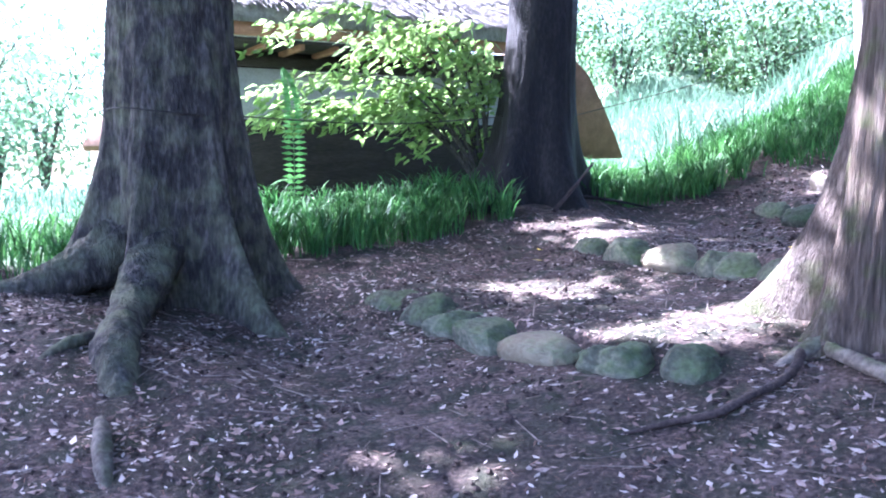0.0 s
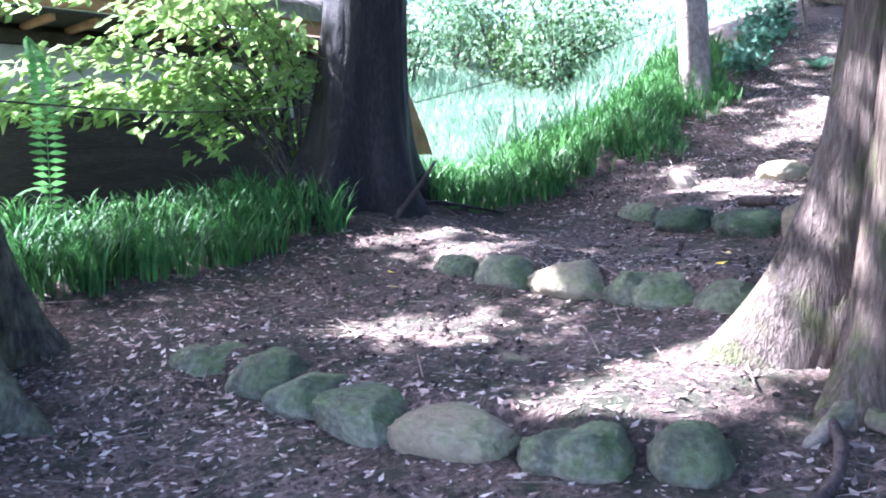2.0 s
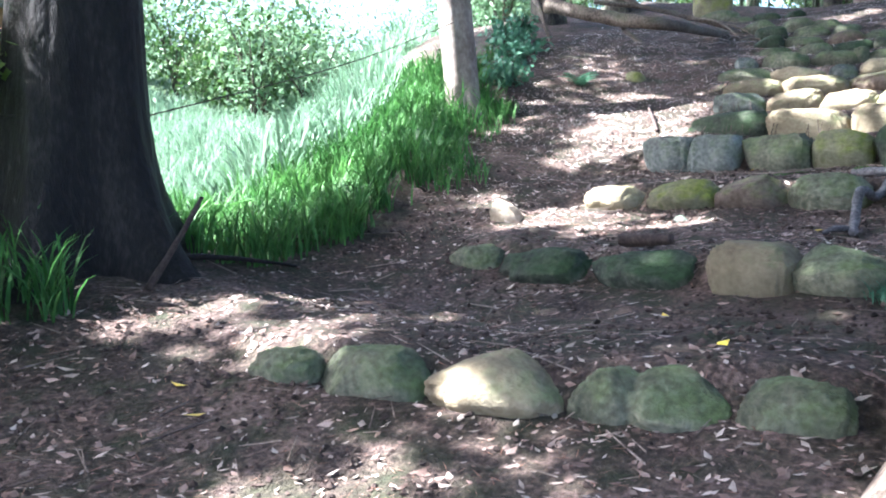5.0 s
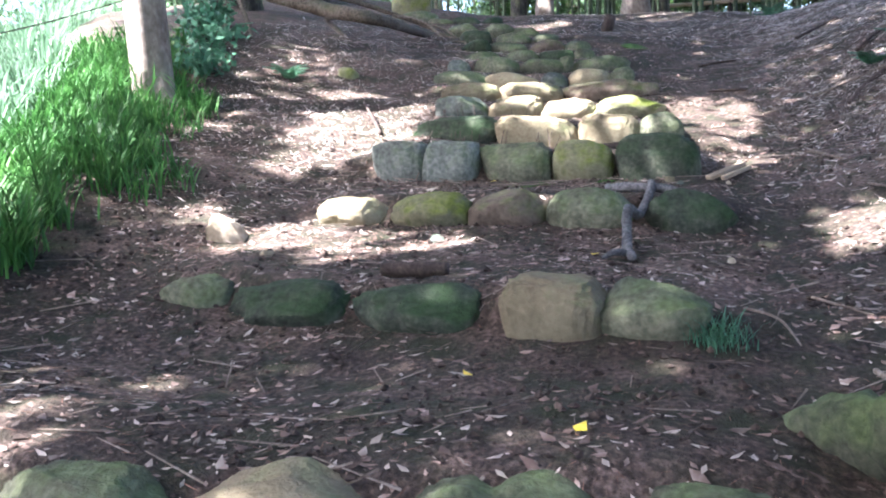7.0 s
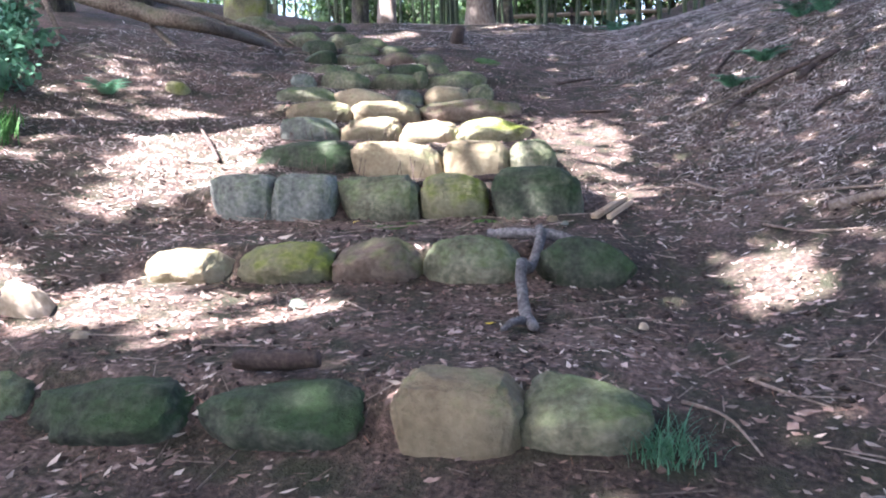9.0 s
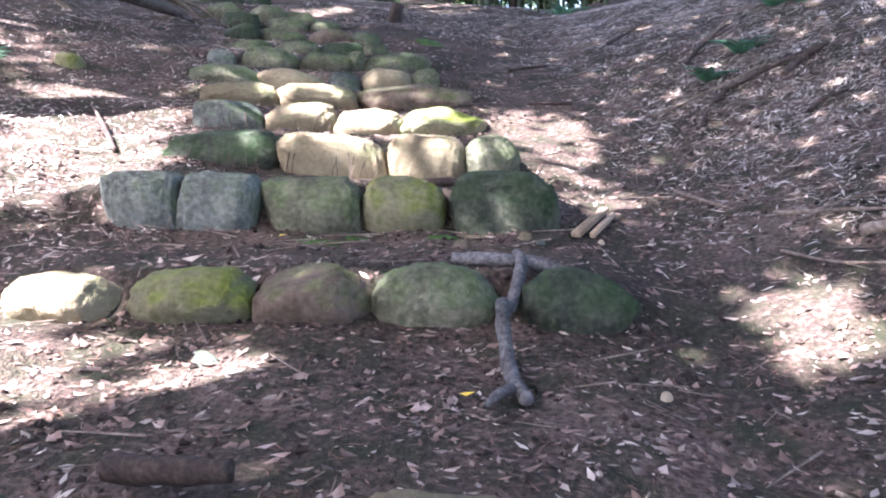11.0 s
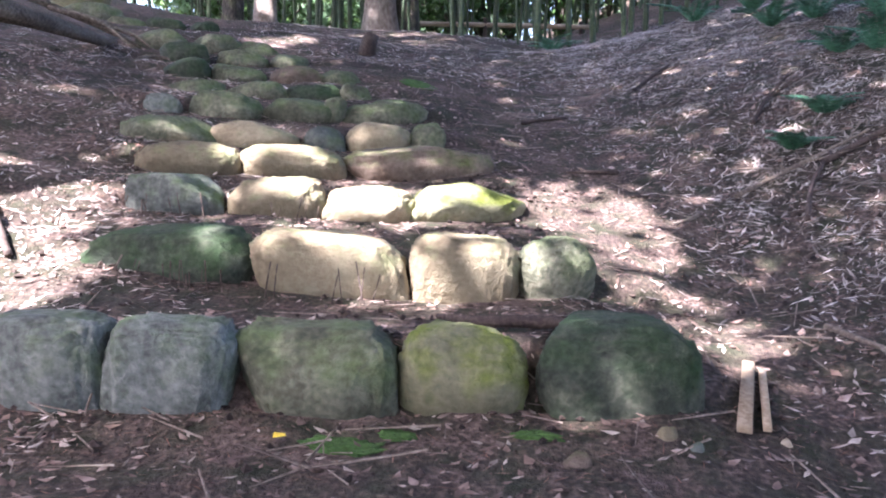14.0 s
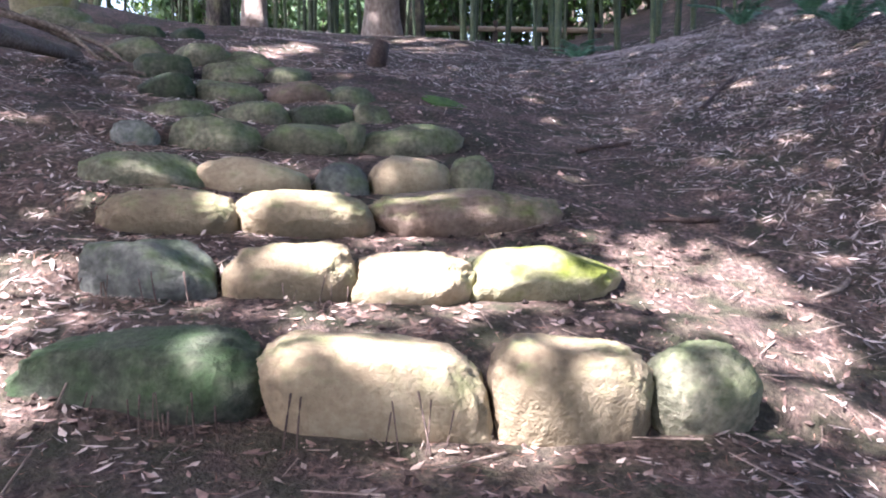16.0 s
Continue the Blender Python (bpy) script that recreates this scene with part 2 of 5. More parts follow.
ROW_G = (0.23, -0.97), [(7.74, 9.84, 0.91, 1.89, 2.25), (7.92, 9.0, 0.78, 1.89, 2.24), (8.08, 8.33, 0.56, 1.9, 2.215), (8.19, 7.86, 0.41, 1.92, 2.205)]
ROW_H = (0.34, -0.94), [(8.48, 10.16, 0.59, 2.25, 2.52), (8.69, 9.58, 0.57, 2.21, 2.5), (8.87, 9.08, 0.59, 2.21, 2.45), (9.08, 8.49, 0.76, 2.22, 2.48)]
ROW_I = (0.40, -0.92), [(9.18, 10.42, 0.71, 2.47, 2.72), (9.46, 9.76, 0.75, 2.46, 2.71), (9.845, 8.895, 1.05, 2.45, 2.71)]
ROW_J = (0.45, -0.89), [(9.59, 10.76, 0.67, 2.71, 2.93), (9.88, 10.2, 0.65, 2.68, 2.9), (10.1, 9.74, 0.33, 2.67, 2.87), (10.29, 9.37, 0.54, 2.67, 2.91), (10.47, 9.02, 0.29, 2.68, 2.91)]
ROW_K = (0.45, -0.89), [(10.2, 11.14, 0.31, 2.95, 3.14), (10.41, 10.72, 0.61, 2.91, 3.16), (10.69, 10.17, 0.64, 2.88, 3.14), (10.83, 9.9, 0.2, 3.02, 3.14), (11.02, 9.52, 0.73, 2.88, 3.13)]
ROW_L = (0.45, -0.89), [(10.92, 11.21, 0.56, 3.18, 3.33), (11.16, 10.73, 0.54, 3.15, 3.34), (11.39, 10.27, 0.5, 3.16, 3.32), (11.57, 9.92, 0.32, 3.15, 3.32)]
ROW_M = (0.45, -0.89), [(11.36, 11.53, 0.46, 3.36, 3.55), (11.57, 11.11, 0.52, 3.35, 3.52), (11.81, 10.63, 0.56, 3.33, 3.53), (12.01, 10.24, 0.42, 3.34, 3.51)]
ROW_N = (0.45, -0.89), [(11.93, 11.83, 0.53, 3.57, 3.79), (12.18, 11.33, 0.54, 3.55, 3.74), (12.4, 10.9, 0.41, 3.56, 3.72)]
ROW_O = (0.45, -0.89), [(12.42, 12.35, 0.55, 3.8, 4.02), (12.67, 11.86, 0.53, 3.77, 3.98), (12.88, 11.45, 0.48, 3.74, 3.91)]
ROW_P = (0.45, -0.89), [(13.58, 12.93, 0.5, 4.19, 4.33), (13.78, 12.53, 0.4, 4.17, 4.31), (13.37, 13.34, 0.49, 4.14, 4.32)]
STONE_ROWS = [ROW_A, ROW_C, ROW_D, ROW_E, ROW_F, ROW_G, ROW_H, ROW_I, ROW_J, ROW_K, ROW_L, ROW_M, ROW_N, ROW_O, ROW_P]


def row_frames():
    """Centre, uphill direction, height at the foot, lip and slope of each stretch of the path."""
    fr = [(0.0, 3.6, 0.50, 0.86, 0.08, 0.0, 0.15)]
    for (dx, dy), stones in STONE_ROWS:
        n = len(stones)
        cx, cy = sum(s[0] for s in stones) / n, sum(s[1] for s in stones) / n
        foot, top = sum(s[3] for s in stones) / n, sum(s[4] for s in stones) / n
        fr.append((cx, cy, -dy, dx, foot, top - foot, 0.20))
    fr = [list(r) for r in fr]
    fr += [(18.0, 13.5, 0.9, 0.43, 4.95, 0.0, 0.12), (26.0, 17.0, 0.9, 0.43, 5.3, 0.0, 0.02)]
    return np.array(fr)


FRAMES = row_frames()
FEET = FRAMES[:, 4].copy()
EDGE = np.array([(-9.0, 4.5), (-2.6, 6.6), (-1.0, 7.85), (1.1, 9.35), (3.1, 10.05), (5.2, 11.15), (6.85, 12.65), (8.8, 15.4), (12.5, 19.5)])


def softplus(v, k):
    return np.logaddexp(0, v / k) * k


def smooth(v, a, b):
    v = np.clip((v - a) / (b - a), 0, 1)
    return v * v * (3 - 2 * v)


def beyond_edge(x, y):
    """Signed distance past the grass edge, towards the house and meadow."""
    best, side = np.full(np.shape(x), 1e9), np.zeros(np.shape(x))
    for (ax, ay), (bx, by) in zip(EDGE[:-1], EDGE[1:]):
        lx, ly = bx - ax, by - ay
        ln = math.hypot(lx, ly)
        u = np.clip(((x - ax) * lx + (y - ay) * ly) / ln ** 2, 0, 1)
        d = np.hypot(x - ax - u * lx, y - ay - u * ly)
        s = np.sign((y - ay) * lx - (x - ax) * ly)
        near = d < best
        side = np.where(near, s, side)
        best = np.where(near, d, best)
    return best * side


def ground_array(x, y):
    x, y = np.asarray(x, float), np.asarray(y, float)
    sw, sz, sl, lip = 0, 0, 0, 0
    for cx, cy, nx, ny, z, h, slope in FRAMES:
        da = (x - cx) * nx + (y - cy) * ny
        dl = (x - cx) * ny - (y - cy) * nx
        w = 1 / (da ** 2 + 0.15 * dl ** 2 + 0.12) ** 2
        sw = sw + w
        sz = sz + w * (z + slope * np.clip(da, -2.0, 2.0))
        sl = sl + w * dl
        lip = lip + max(0, h - 0.06) * smooth(da, 0.05, 0.3) * np.exp(-np.clip(da, 0, 9) / (1.0 if cx < 7.4 else 0.35)) * (1 - smooth(np.abs(dl), 1.1, 1.9))
    z, lat = sz / sw, sl / sw
    z = z + lip
    z = z + 0.45 * np.minimum(softplus(lat - 2.45 - 0.45 * np.clip(x - 11.5, 0, 7), 0.3), 7) * smooth(x, 3.0, 7.0) + 0.08 * np.minimum(softplus(lat - 2.0, 0.3), 5) * (1 - smooth(x, 3.0, 7.0))
    z = z + 0.2 * np.minimum(softplus(-lat - 1.0, 0.25), 3.4)
    q = beyond_edge(x, y)
    over = smooth(q, 0.6, 4.5)
    low = 0.75 + 0.30 * np.clip(q - 4.0, 0, 22) * smooth(x, 2.5, 8.0) + 1.2 * smooth(x, 3.0, 8.0)
    z = z * (1 - over) + low * over
    return z


# settle each stretch so that the soil meets the foot of its stones
for _ in range(5):
    for k in range(1, len(FRAMES) - 2):
        fx, fy, nx, ny = FRAMES[k, :4]
        FRAMES[k, 4] += 0.8 * (FEET[k] - float(ground_array(fx - 0.08 * nx, fy - 0.08 * ny)))


def lattice(x, y, seed):
    """Smooth value noise, -1 to 1, with cells of one unit."""
    xi, yi = np.floor(x), np.floor(y)
    u, v = x - xi, y - yi
    u, v = u * u * (3 - 2 * u), v * v * (3 - 2 * v)

    def corner(a, b):
        h = np.sin(a * 127.1 + b * 311.7 + seed * 74.7) * 43758.5453
        return 2 * (h - np.floor(h)) - 1

    return (corner(xi, yi) * (1 - u) + corner(xi + 1, yi) * u) * (1 - v) + (corner(xi, yi + 1) * (1 - u) + corner(xi + 1, yi + 1) * u) * v


def bumps(x, y):
    """Small unevenness of trodden soil."""
    wide = 0.03 * np.sin(1.3 * x + 0.7) * np.sin(1.7 * y + 0.4)
    return wide + 0.016 * lattice(x * 2.7, y * 2.7, 1) + 0.010 * lattice(x * 6.5, y * 6.5, 2) + 0.006 * lattice(x * 14, y * 14, 3)


def ground(x, y):
    return float(ground_array(x, y) + bumps(x, y))


# ---- builders ----


def part(name, bm, mat, parent=None, label=""):
    me = bpy.data.meshes.new(name)
    bm.to_mesh(me)
    bm.free()
    for p in me.polygons:
        p.use_smooth = True
    if mat:
        me.materials.append(mat)
    ob = new(name, me)
    if parent is not None:
        ob.parent = parent
    return tagged(ob, label)


def mesh_np(name, verts, faces, mat, parent=None, smooth_faces=True):
    me = bpy.data.meshes.new(name)
    verts, faces = np.asarray(verts, np.float32), np.asarray(faces, np.int32)
    k = faces.shape[1]
    me.vertices.add(len(verts))
    me.vertices.foreach_set("co", verts.ravel())
    me.loops.add(faces.size)
    me.loops.foreach_set("vertex_index", faces.ravel())
    me.polygons.add(len(faces))
    me.polygons.foreach_set("loop_start", np.arange(0, faces.size, k, dtype=np.int32))
    me.update(calc_edges=True)
    me.polygons.foreach_set("use_smooth", np.full(len(faces), smooth_faces))
    me.materials.append(mat)
    ob = new(name, me)
    if parent is not None:
        ob.parent = parent
    return ob


def leaves(name, pos, way, side, length, width, mat, parent=None, fold=0.15, droop=0.0):
    """Many leaves, each a folded blade of four quads' worth of outline from its stalk to its tip."""
    pos, way, side = np.asarray(pos), np.asarray(way), np.asarray(side)
    way = way / np.linalg.norm(way, axis=1, keepdims=True)
    side = side - way * (side * way).sum(1, keepdims=True)
    side = side / (np.linalg.norm(side, axis=1, keepdims=True) + 1e-9)
    up = np.cross(side, way)
    L, W = np.asarray(length)[:, None], np.asarray(width)[:, None]
    down = np.array([0, 0, -1.0]) * L * droop
    a = pos
    b = pos + way * L * 0.4 + side * W * 0.5 + up * W * fold
    c = pos + way * L * 0.45 + down * 0.2
    d = pos + way * L * 0.4 - side * W * 0.5 + up * W * fold
    e = pos + way * L + down
    verts = np.stack([a, b, c, d, e], 1).reshape(-1, 3)
    i = np.arange(len(pos))[:, None] * 5
    faces = np.concatenate([i + [0, 2, 1], i + [1, 2, 4], i + [0, 3, 2], i + [3, 4, 2]], 1).reshape(-1, 3)
    return mesh_np(name, verts, faces, mat, parent)


def blades(name, pos, lean, height, width, mat, parent=None, segs=4, arch=0.8):
    """Strap-like grass blades that rise and arch over."""
    n = len(pos)
    pos, lean = np.asarray(pos), np.asarray(lean)
    side = np.stack([-lean[:, 1], lean[:, 0], np.zeros(n)], 1)
    side /= np.linalg.norm(side, axis=1, keepdims=True) + 1e-9
    rows = []
    for k in range(segs + 1):
        u = k / segs
        c = pos + np.stack([lean[:, 0] * u ** 1.6, lean[:, 1] * u ** 1.6, (u - 0.35 * arch * u ** 3) * np.ones(n)], 1) * np.asarray(height)[:, None]
        w = side * (np.asarray(width) * (0.7 + 0.5 * u - 1.15 * u ** 3))[:, None] * 0.5
        rows += [c - w, c + w]
    verts = np.stack(rows, 1).reshape(-1, 3)
    i = np.arange(n)[:, None] * (2 * segs + 2)
    faces = np.concatenate([i + [2 * k, 2 * k + 1, 2 * k + 3, 2 * k + 2] for k in range(segs)], 1).reshape(-1, 4)
    return mesh_np(name, verts, faces, mat, parent)


def tube(bm, path, radii, sides=8, rough=0.0, seed=0):
    """A tapering tube along a path of points, closed at both ends, in the bmesh."""
    rings = []
    for i, p in enumerate(path):
        p = Vector(p)
        t = (Vector(path[min(i + 1, len(path) - 1)]) - Vector(path[max(i - 1, 0)])).normalized()
        u = t.orthogonal().normalized() if abs(t.z) > 0.9 else t.cross(Vector((0, 0, 1))).normalized()
        v = t.cross(u)
        ring = []
        for k in range(sides):
            a = 2 * math.pi * k / sides
            q = u * math.cos(a) + v * math.sin(a)
            r = radii[i] * (1 + rough * noise.noise(Vector((k * 0.9 + seed, i * 0.6, seed * 1.7))))
            ring.append(bm.verts.new(p + q * r))
        rings.append(ring)
    for a, b in zip(rings[:-1], rings[1:]):
        for k in range(sides):
            bm.faces.new((a[k], a[(k + 1) % sides], b[(k + 1) % sides], b[k]))
    bm.faces.new(rings[0][::-1])
    bm.faces.new(rings[-1])


def curve_path(points, n=12):
    """A smooth path through the points (Catmull-Rom)."""
    pts = [Vector(points[0]), *map(Vector, points), Vector(points[-1])]
    out = []
    for i in range(1, len(pts) - 2):
        a, b, c, d = pts[i - 1:i + 3]
        for k in range(n):
            t = k / n
            out.append(0.5 * (2 * b + (c - a) * t + (2 * a - 5 * b + 4 * c - d) * t ** 2 + (3 * b - a - 3 * c + d) * t ** 3))
    out.append(pts[-2])
    return out


def box(bm, size, m):
    """A box with slightly bevelled edges."""
    v = bmesh.ops.create_cube(bm, size=1, matrix=m @ Matrix.Diagonal((*size, 1)))["verts"]
    e = {e for w in v for e in w.link_edges}
    bmesh.ops.bevel(bm, geom=list(e), offset=min(size) * 0.08, segments=1, affect="EDGES")


def stone(name, x, y, width, foot, top, dx, dy, mat, label, seed, depth=None, square=0.75, detail=4, lump=0.16, group="stone rows of the path", peak=None, dent=None, chips=4, under=0.45):
    """A rounded, uneven boulder set into the ground, its long side along (dx, dy)."""
    h = top - foot + 0.14
    depth = depth or min(0.46, max(0.24, 0.72 * width))
    bm = bmesh.new()
    bmesh.ops.create_icosphere(bm, subdivisions=detail, radius=1)
    off = Vector((seed * 3.7, seed * 1.9, seed * 5.3))
    r = random.Random(seed)
    skew, tilt = r.uniform(-0.15, 0.15), r.uniform(-0.1, 0.1)
    cuts = []
    for _ in range(chips):
        c = Vector((r.uniform(-1, 1), r.uniform(-1.1, 0.6), r.uniform(-0.2, 1))).normalized()
        cuts.append((c, r.uniform(0.8, 0.95)))
    for v in bm.verts:
        n = v.co.normalized()
        s = Vector([math.copysign(abs(c) ** square, c) for c in n])
        d = 1 + lump * noise.noise(n * 1.3 + off) + lump * 0.45 * noise.noise(n * 3.1 + off) + 0.05 * noise.noise(n * 7 + off) + 0.028 * noise.noise(n * 17 + off) + 0.012 * noise.noise(n * 40 + off)
        s *= d
        for c, far in cuts:
            over = s.dot(c) - far
            if over > 0:
                s -= c * over * 0.8
        s += n * (0.022 * noise.noise(n * 9 + off * 1.3) - 0.03 * max(0.0, noise.noise(n * 5 + off * 0.7) - 0.25))
        low = min(1.0, max(0.0, (0.3 - s.z) / 1.1))
        low *= low * (3 - 2 * low)
        s.y *= 1 - under * low
        s.x *= 1 - 0.22 * under * low
        s.x += skew * s.z
        s.z += tilt * s.x
        if peak and s.z > 0:
            s.z *= 1 - peak[1] * abs(s.x - peak[0])
        if dent and s.z > -0.3:
            s *= 1 - dent[1] * math.exp(-((s.x - dent[0]) / 0.16) ** 2)
        v.co = Vector((s.x * width / 2 * 1.02, s.y * depth / 2, s.z * h / 2))
    ob = part(name, bm, mat)
    n = Vector((-dy, dx, 0)).normalized()
    ob.matrix_world = Matrix.Translation(Vector((x, y, foot - 0.14 + h / 2)) + n * depth * 0.36) @ Matrix.Rotation(math.atan2(dy, dx), 4, "Z")
    return tagged(ob, label, "stone", group)


def trunk_mesh(parent, base, height, radius, top_radius, mat, lean=(0, 0), flare=0.9, flare_h=0.5, roots=(), furrow=0.05, sides=72, rings=70, seed=0, label="", hollow=0.0):
    """A trunk with buttresses: roots are (angle, strength, spread) of each rib that runs out at its foot."""
    bm = bmesh.new()
    grid = []
    for i in range(rings + 1):
        u = (i / rings) ** 1.7
        z = -0.7 + u * (height + 0.7)
        zz = max(z, -0.25)
        r0 = radius + (top_radius - radius) * max(0, zz / height)
        row = []
        for k in range(sides):
            a = 2 * math.pi * k / sides
            rib = sum(s * math.exp(-((math.remainder(a - ra, 2 * math.pi)) / w) ** 2) for ra, s, w in roots)
            f = math.exp(-zz / flare_h)
            r = r0 * (1 + flare * f * (0.02 - hollow + rib) + 0.10 * rib * math.exp(-zz / (flare_h * 3)))
            c = Vector((math.cos(a) * 2.2, math.sin(a) * 2.2, z * 0.5 + seed))
            r += r0 * (0.10 * noise.noise(c * 0.8) + furrow * (1 - abs(noise.noise(Vector((math.cos(a) * 7, math.sin(a) * 7, z * 1.1 + seed)))) * 2.2) + furrow * 0.4 * noise.noise(Vector((math.cos(a) * 16, math.sin(a) * 16, z * 3 + seed))))
            row.append(bm.verts.new((math.cos(a) * r + lean[0] * zz, math.sin(a) * r + lean[1] * zz, z)))
        grid.append(row)
    for p, q in zip(grid[:-1], grid[1:]):
        for k in range(sides):
            bm.faces.new((p[k], p[(k + 1) % sides], q[(k + 1) % sides], q[k]))
    bm.faces.new(grid[-1])
    ob = part("trunk", bm, mat, parent, label)
    ob.location = (base[0] - parent.location.x, base[1] - parent.location.y, base[2] - parent.location.z)
    return ob


def root_part(parent, points, radii, mat=None, name="root", sink=0.0, sides=12):
    """A surface root as a tube; points are (x, y, height over the ground)."""
    path = curve_path([(x, y, ground(x, y) + h - sink) for x, y, h in points], 8)
    bm = bmesh.new()
    rr = [np.interp(i / (len(path) - 1), np.linspace(0, 1, len(radii)), radii) for i in range(len(path))]
    tube(bm, path, rr, sides, 0.28, len(points) + points[0][0])
    ob = part(name, bm, mat or ROOT, parent)
    if parent is not None:
        ob.location = -parent.location
    return ob


def thing(name, x, y, z, label, category, group=""):
    ob = new(name)
    ob.location = (x, y, z)
    return tagged(ob, label, category, group)


# ---- ground ----
def spaced(lo, hi, fine_lo, fine_hi, step, far_steps):
    near = np.arange(fine_lo, fine_hi, step)
    left = fine_lo - np.geomspace(step, fine_lo - lo, far_steps)[::-1]
    right = near[-1] + np.geomspace(step, hi - near[-1], far_steps)
    return np.concatenate([left, near, right])


gx, gy = spaced(-600, 600, -3.5, 14, 0.04, 60), spaced(-600, 600, 2.5, 13, 0.04, 60)
GX, GY = np.meshgrid(gx, gy, indexing="ij")
GZ = ground_array(GX, GY) + bumps(GX, GY)
nx_, ny_ = len(gx), len(gy)
idx = np.arange(nx_ * ny_).reshape(nx_, ny_)
quads = np.stack([idx[:-1, :-1], idx[1:, :-1], idx[1:, 1:], idx[:-1, 1:]], -1).reshape(-1, 4)
ground_ob = mesh_np("ground", np.stack([GX, GY, GZ], -1).reshape(-1, 3), quads, SOIL)
ground_ob.data.materials.append(SOIL_GREEN)
mid_q = beyond_edge(GX, GY)[:-1, :-1].ravel()
ground_ob.data.polygons.foreach_set("material_index", (mid_q > 0.7).astype(np.int32))
tagged(ground_ob, "brown forest soil with leaf litter on a slope", "ground", kind="structure")

# ---- stones of the path ----
STONE_LOOKS = {
    "m": (STONE_MOSSY, "rounded green-mossy boulder set in the path"),
    "t": (STONE_TAN, "smooth tan boulder set in the path"),
    "d": (STONE_DARK, "dark green mossy boulder set in the path"),
    "g": (STONE_GREY, "grey lichened block stone set in the path"),
    "y": (STONE_LIME, "boulder covered in yellow-green moss"),
    "b": (STONE_BROWN, "brown rough boulder with some moss"),
}
LOOKS = ["mmmmtmm", "mmtmm", "mddtm", "tybmd", "ggmyd", "dttm", "gtty", "ttb", "mtgtm", "gmmmm", "mmdm", "dmbm", "dmm", "mmm", "ddm"]
SQUARE = [0.75, 0.8, 0.75, 0.8, 0.6, 0.68, 0.7, 0.7, 0.72, 0.66, 0.7, 0.7, 0.75, 0.75, 0.8]
SHAPES = {  # stones of a shape of their own: a peak, a dent, a squarer block, fewer or more broken faces
    (0, 1): {"square": 0.8, "chips": 3}, (0, 3): {"square": 0.46, "chips": 2, "lump": 0.1, "under": 0.2}, (0, 4): {"square": 0.5, "lump": 0.08, "chips": 1}, (0, 5): {"dent": (-0.1, 0.12)},
    (1, 1): {"chips": 3}, (1, 2): {"peak": (0.1, 0.3), "chips": 3}, (1, 3): {"dent": (-0.15, 0.2), "chips": 2}, (1, 4): {"chips": 1, "square": 0.75},
    (2, 1): {"square": 0.78, "chips": 2}, (2, 2): {"square": 0.72, "chips": 3}, (2, 3): {"square": 0.46, "lump": 0.08, "chips": 1, "under": 0.3}, (2, 4): {"peak": (-0.6, 0.3), "square": 0.55, "chips": 3},
    (3, 0): {"square": 0.85, "chips": 2}, (3, 1): {"square": 0.85, "chips": 1}, (3, 2): {"chips": 3}, (3, 3): {"square": 0.85, "lump": 0.06, "chips": 0}, (3, 4): {"peak": (-0.1, 0.25), "chips": 7, "lump": 0.22},
    (4, 0): {"square": 0.38, "lump": 0.08, "chips": 2, "under": 0.2}, (4, 1): {"square": 0.45, "chips": 1, "lump": 0.1, "under": 0.2}, (4, 2): {"square": 0.4, "lump": 0.18, "chips": 2, "under": 0.25}, (4, 3): {"square": 0.72, "lump": 0.07, "chips": 0}, (4, 4): {"square": 0.46, "lump": 0.1, "chips": 1, "under": 0.2},
    (5, 0): {"square": 0.66, "lump": 0.12, "chips": 2}, (5, 1): {"peak": (-0.7, 0.12), "square": 0.48, "lump": 0.07, "chips": 0, "under": 0.25}, (5, 2): {"square": 0.52, "lump": 0.05, "chips": 0, "under": 0.25}, (5, 3): {"square": 0.8, "lump": 0.06, "chips": 0},
    (6, 0): {"square": 0.62, "chips": 3}, (6, 1): {"square": 0.7, "chips": 2}, (6, 2): {"peak": (0.4, 0.15), "chips": 4, "square": 0.6}, (6, 3): {"peak": (0.1, 0.25), "chips": 2},
    (7, 0): {"square": 0.66, "lump": 0.05, "chips": 0}, (7, 1): {"square": 0.7, "lump": 0.06, "chips": 0}, (7, 2): {"dent": (0.35, 0.1), "square": 0.62, "chips": 3},
    (8, 0): {"chips": 2}, (8, 2): {"square": 0.5}, (8, 4): {"square": 0.8, "chips": 0}, (9, 4): {"square": 0.82, "chips": 1},
}
for r_i, (((dx, dy), stones), looks) in enumerate(zip(STONE_ROWS, LOOKS)):
    for s_i, ((x, y, w, foot, top), code) in enumerate(zip(stones, looks)):
        mat, label = STONE_LOOKS[code]
        stone("boulder", x, y, w * 0.99, foot, top, dx, dy, mat, label, r_i * 11 + s_i + 1, detail=5 if r_i < 8 else 4, **{"depth": 0.44 if r_i == 0 else None, "square": SQUARE[r_i], **SHAPES.get((r_i, s_i), {})})
stone("boulder", 4.36, 9.62, 0.24, 1.27, 1.47, 0.3, -0.95, STONE_PALE, "small pale cut stone block on the soil", 401, depth=0.22, square=0.55, detail=4, lump=0.3, group="", peak=(-0.5, 0.25))

# ---- trees ----
T1, T2, T3, T4 = (-2.05, 7.1), (1.27, 10.4), (2.75, 5.2), (6.53, 12.72)


def tree(x, y, label):
    return thing("tree", x, y, ground(x, y) - 0.02, label, "tree")


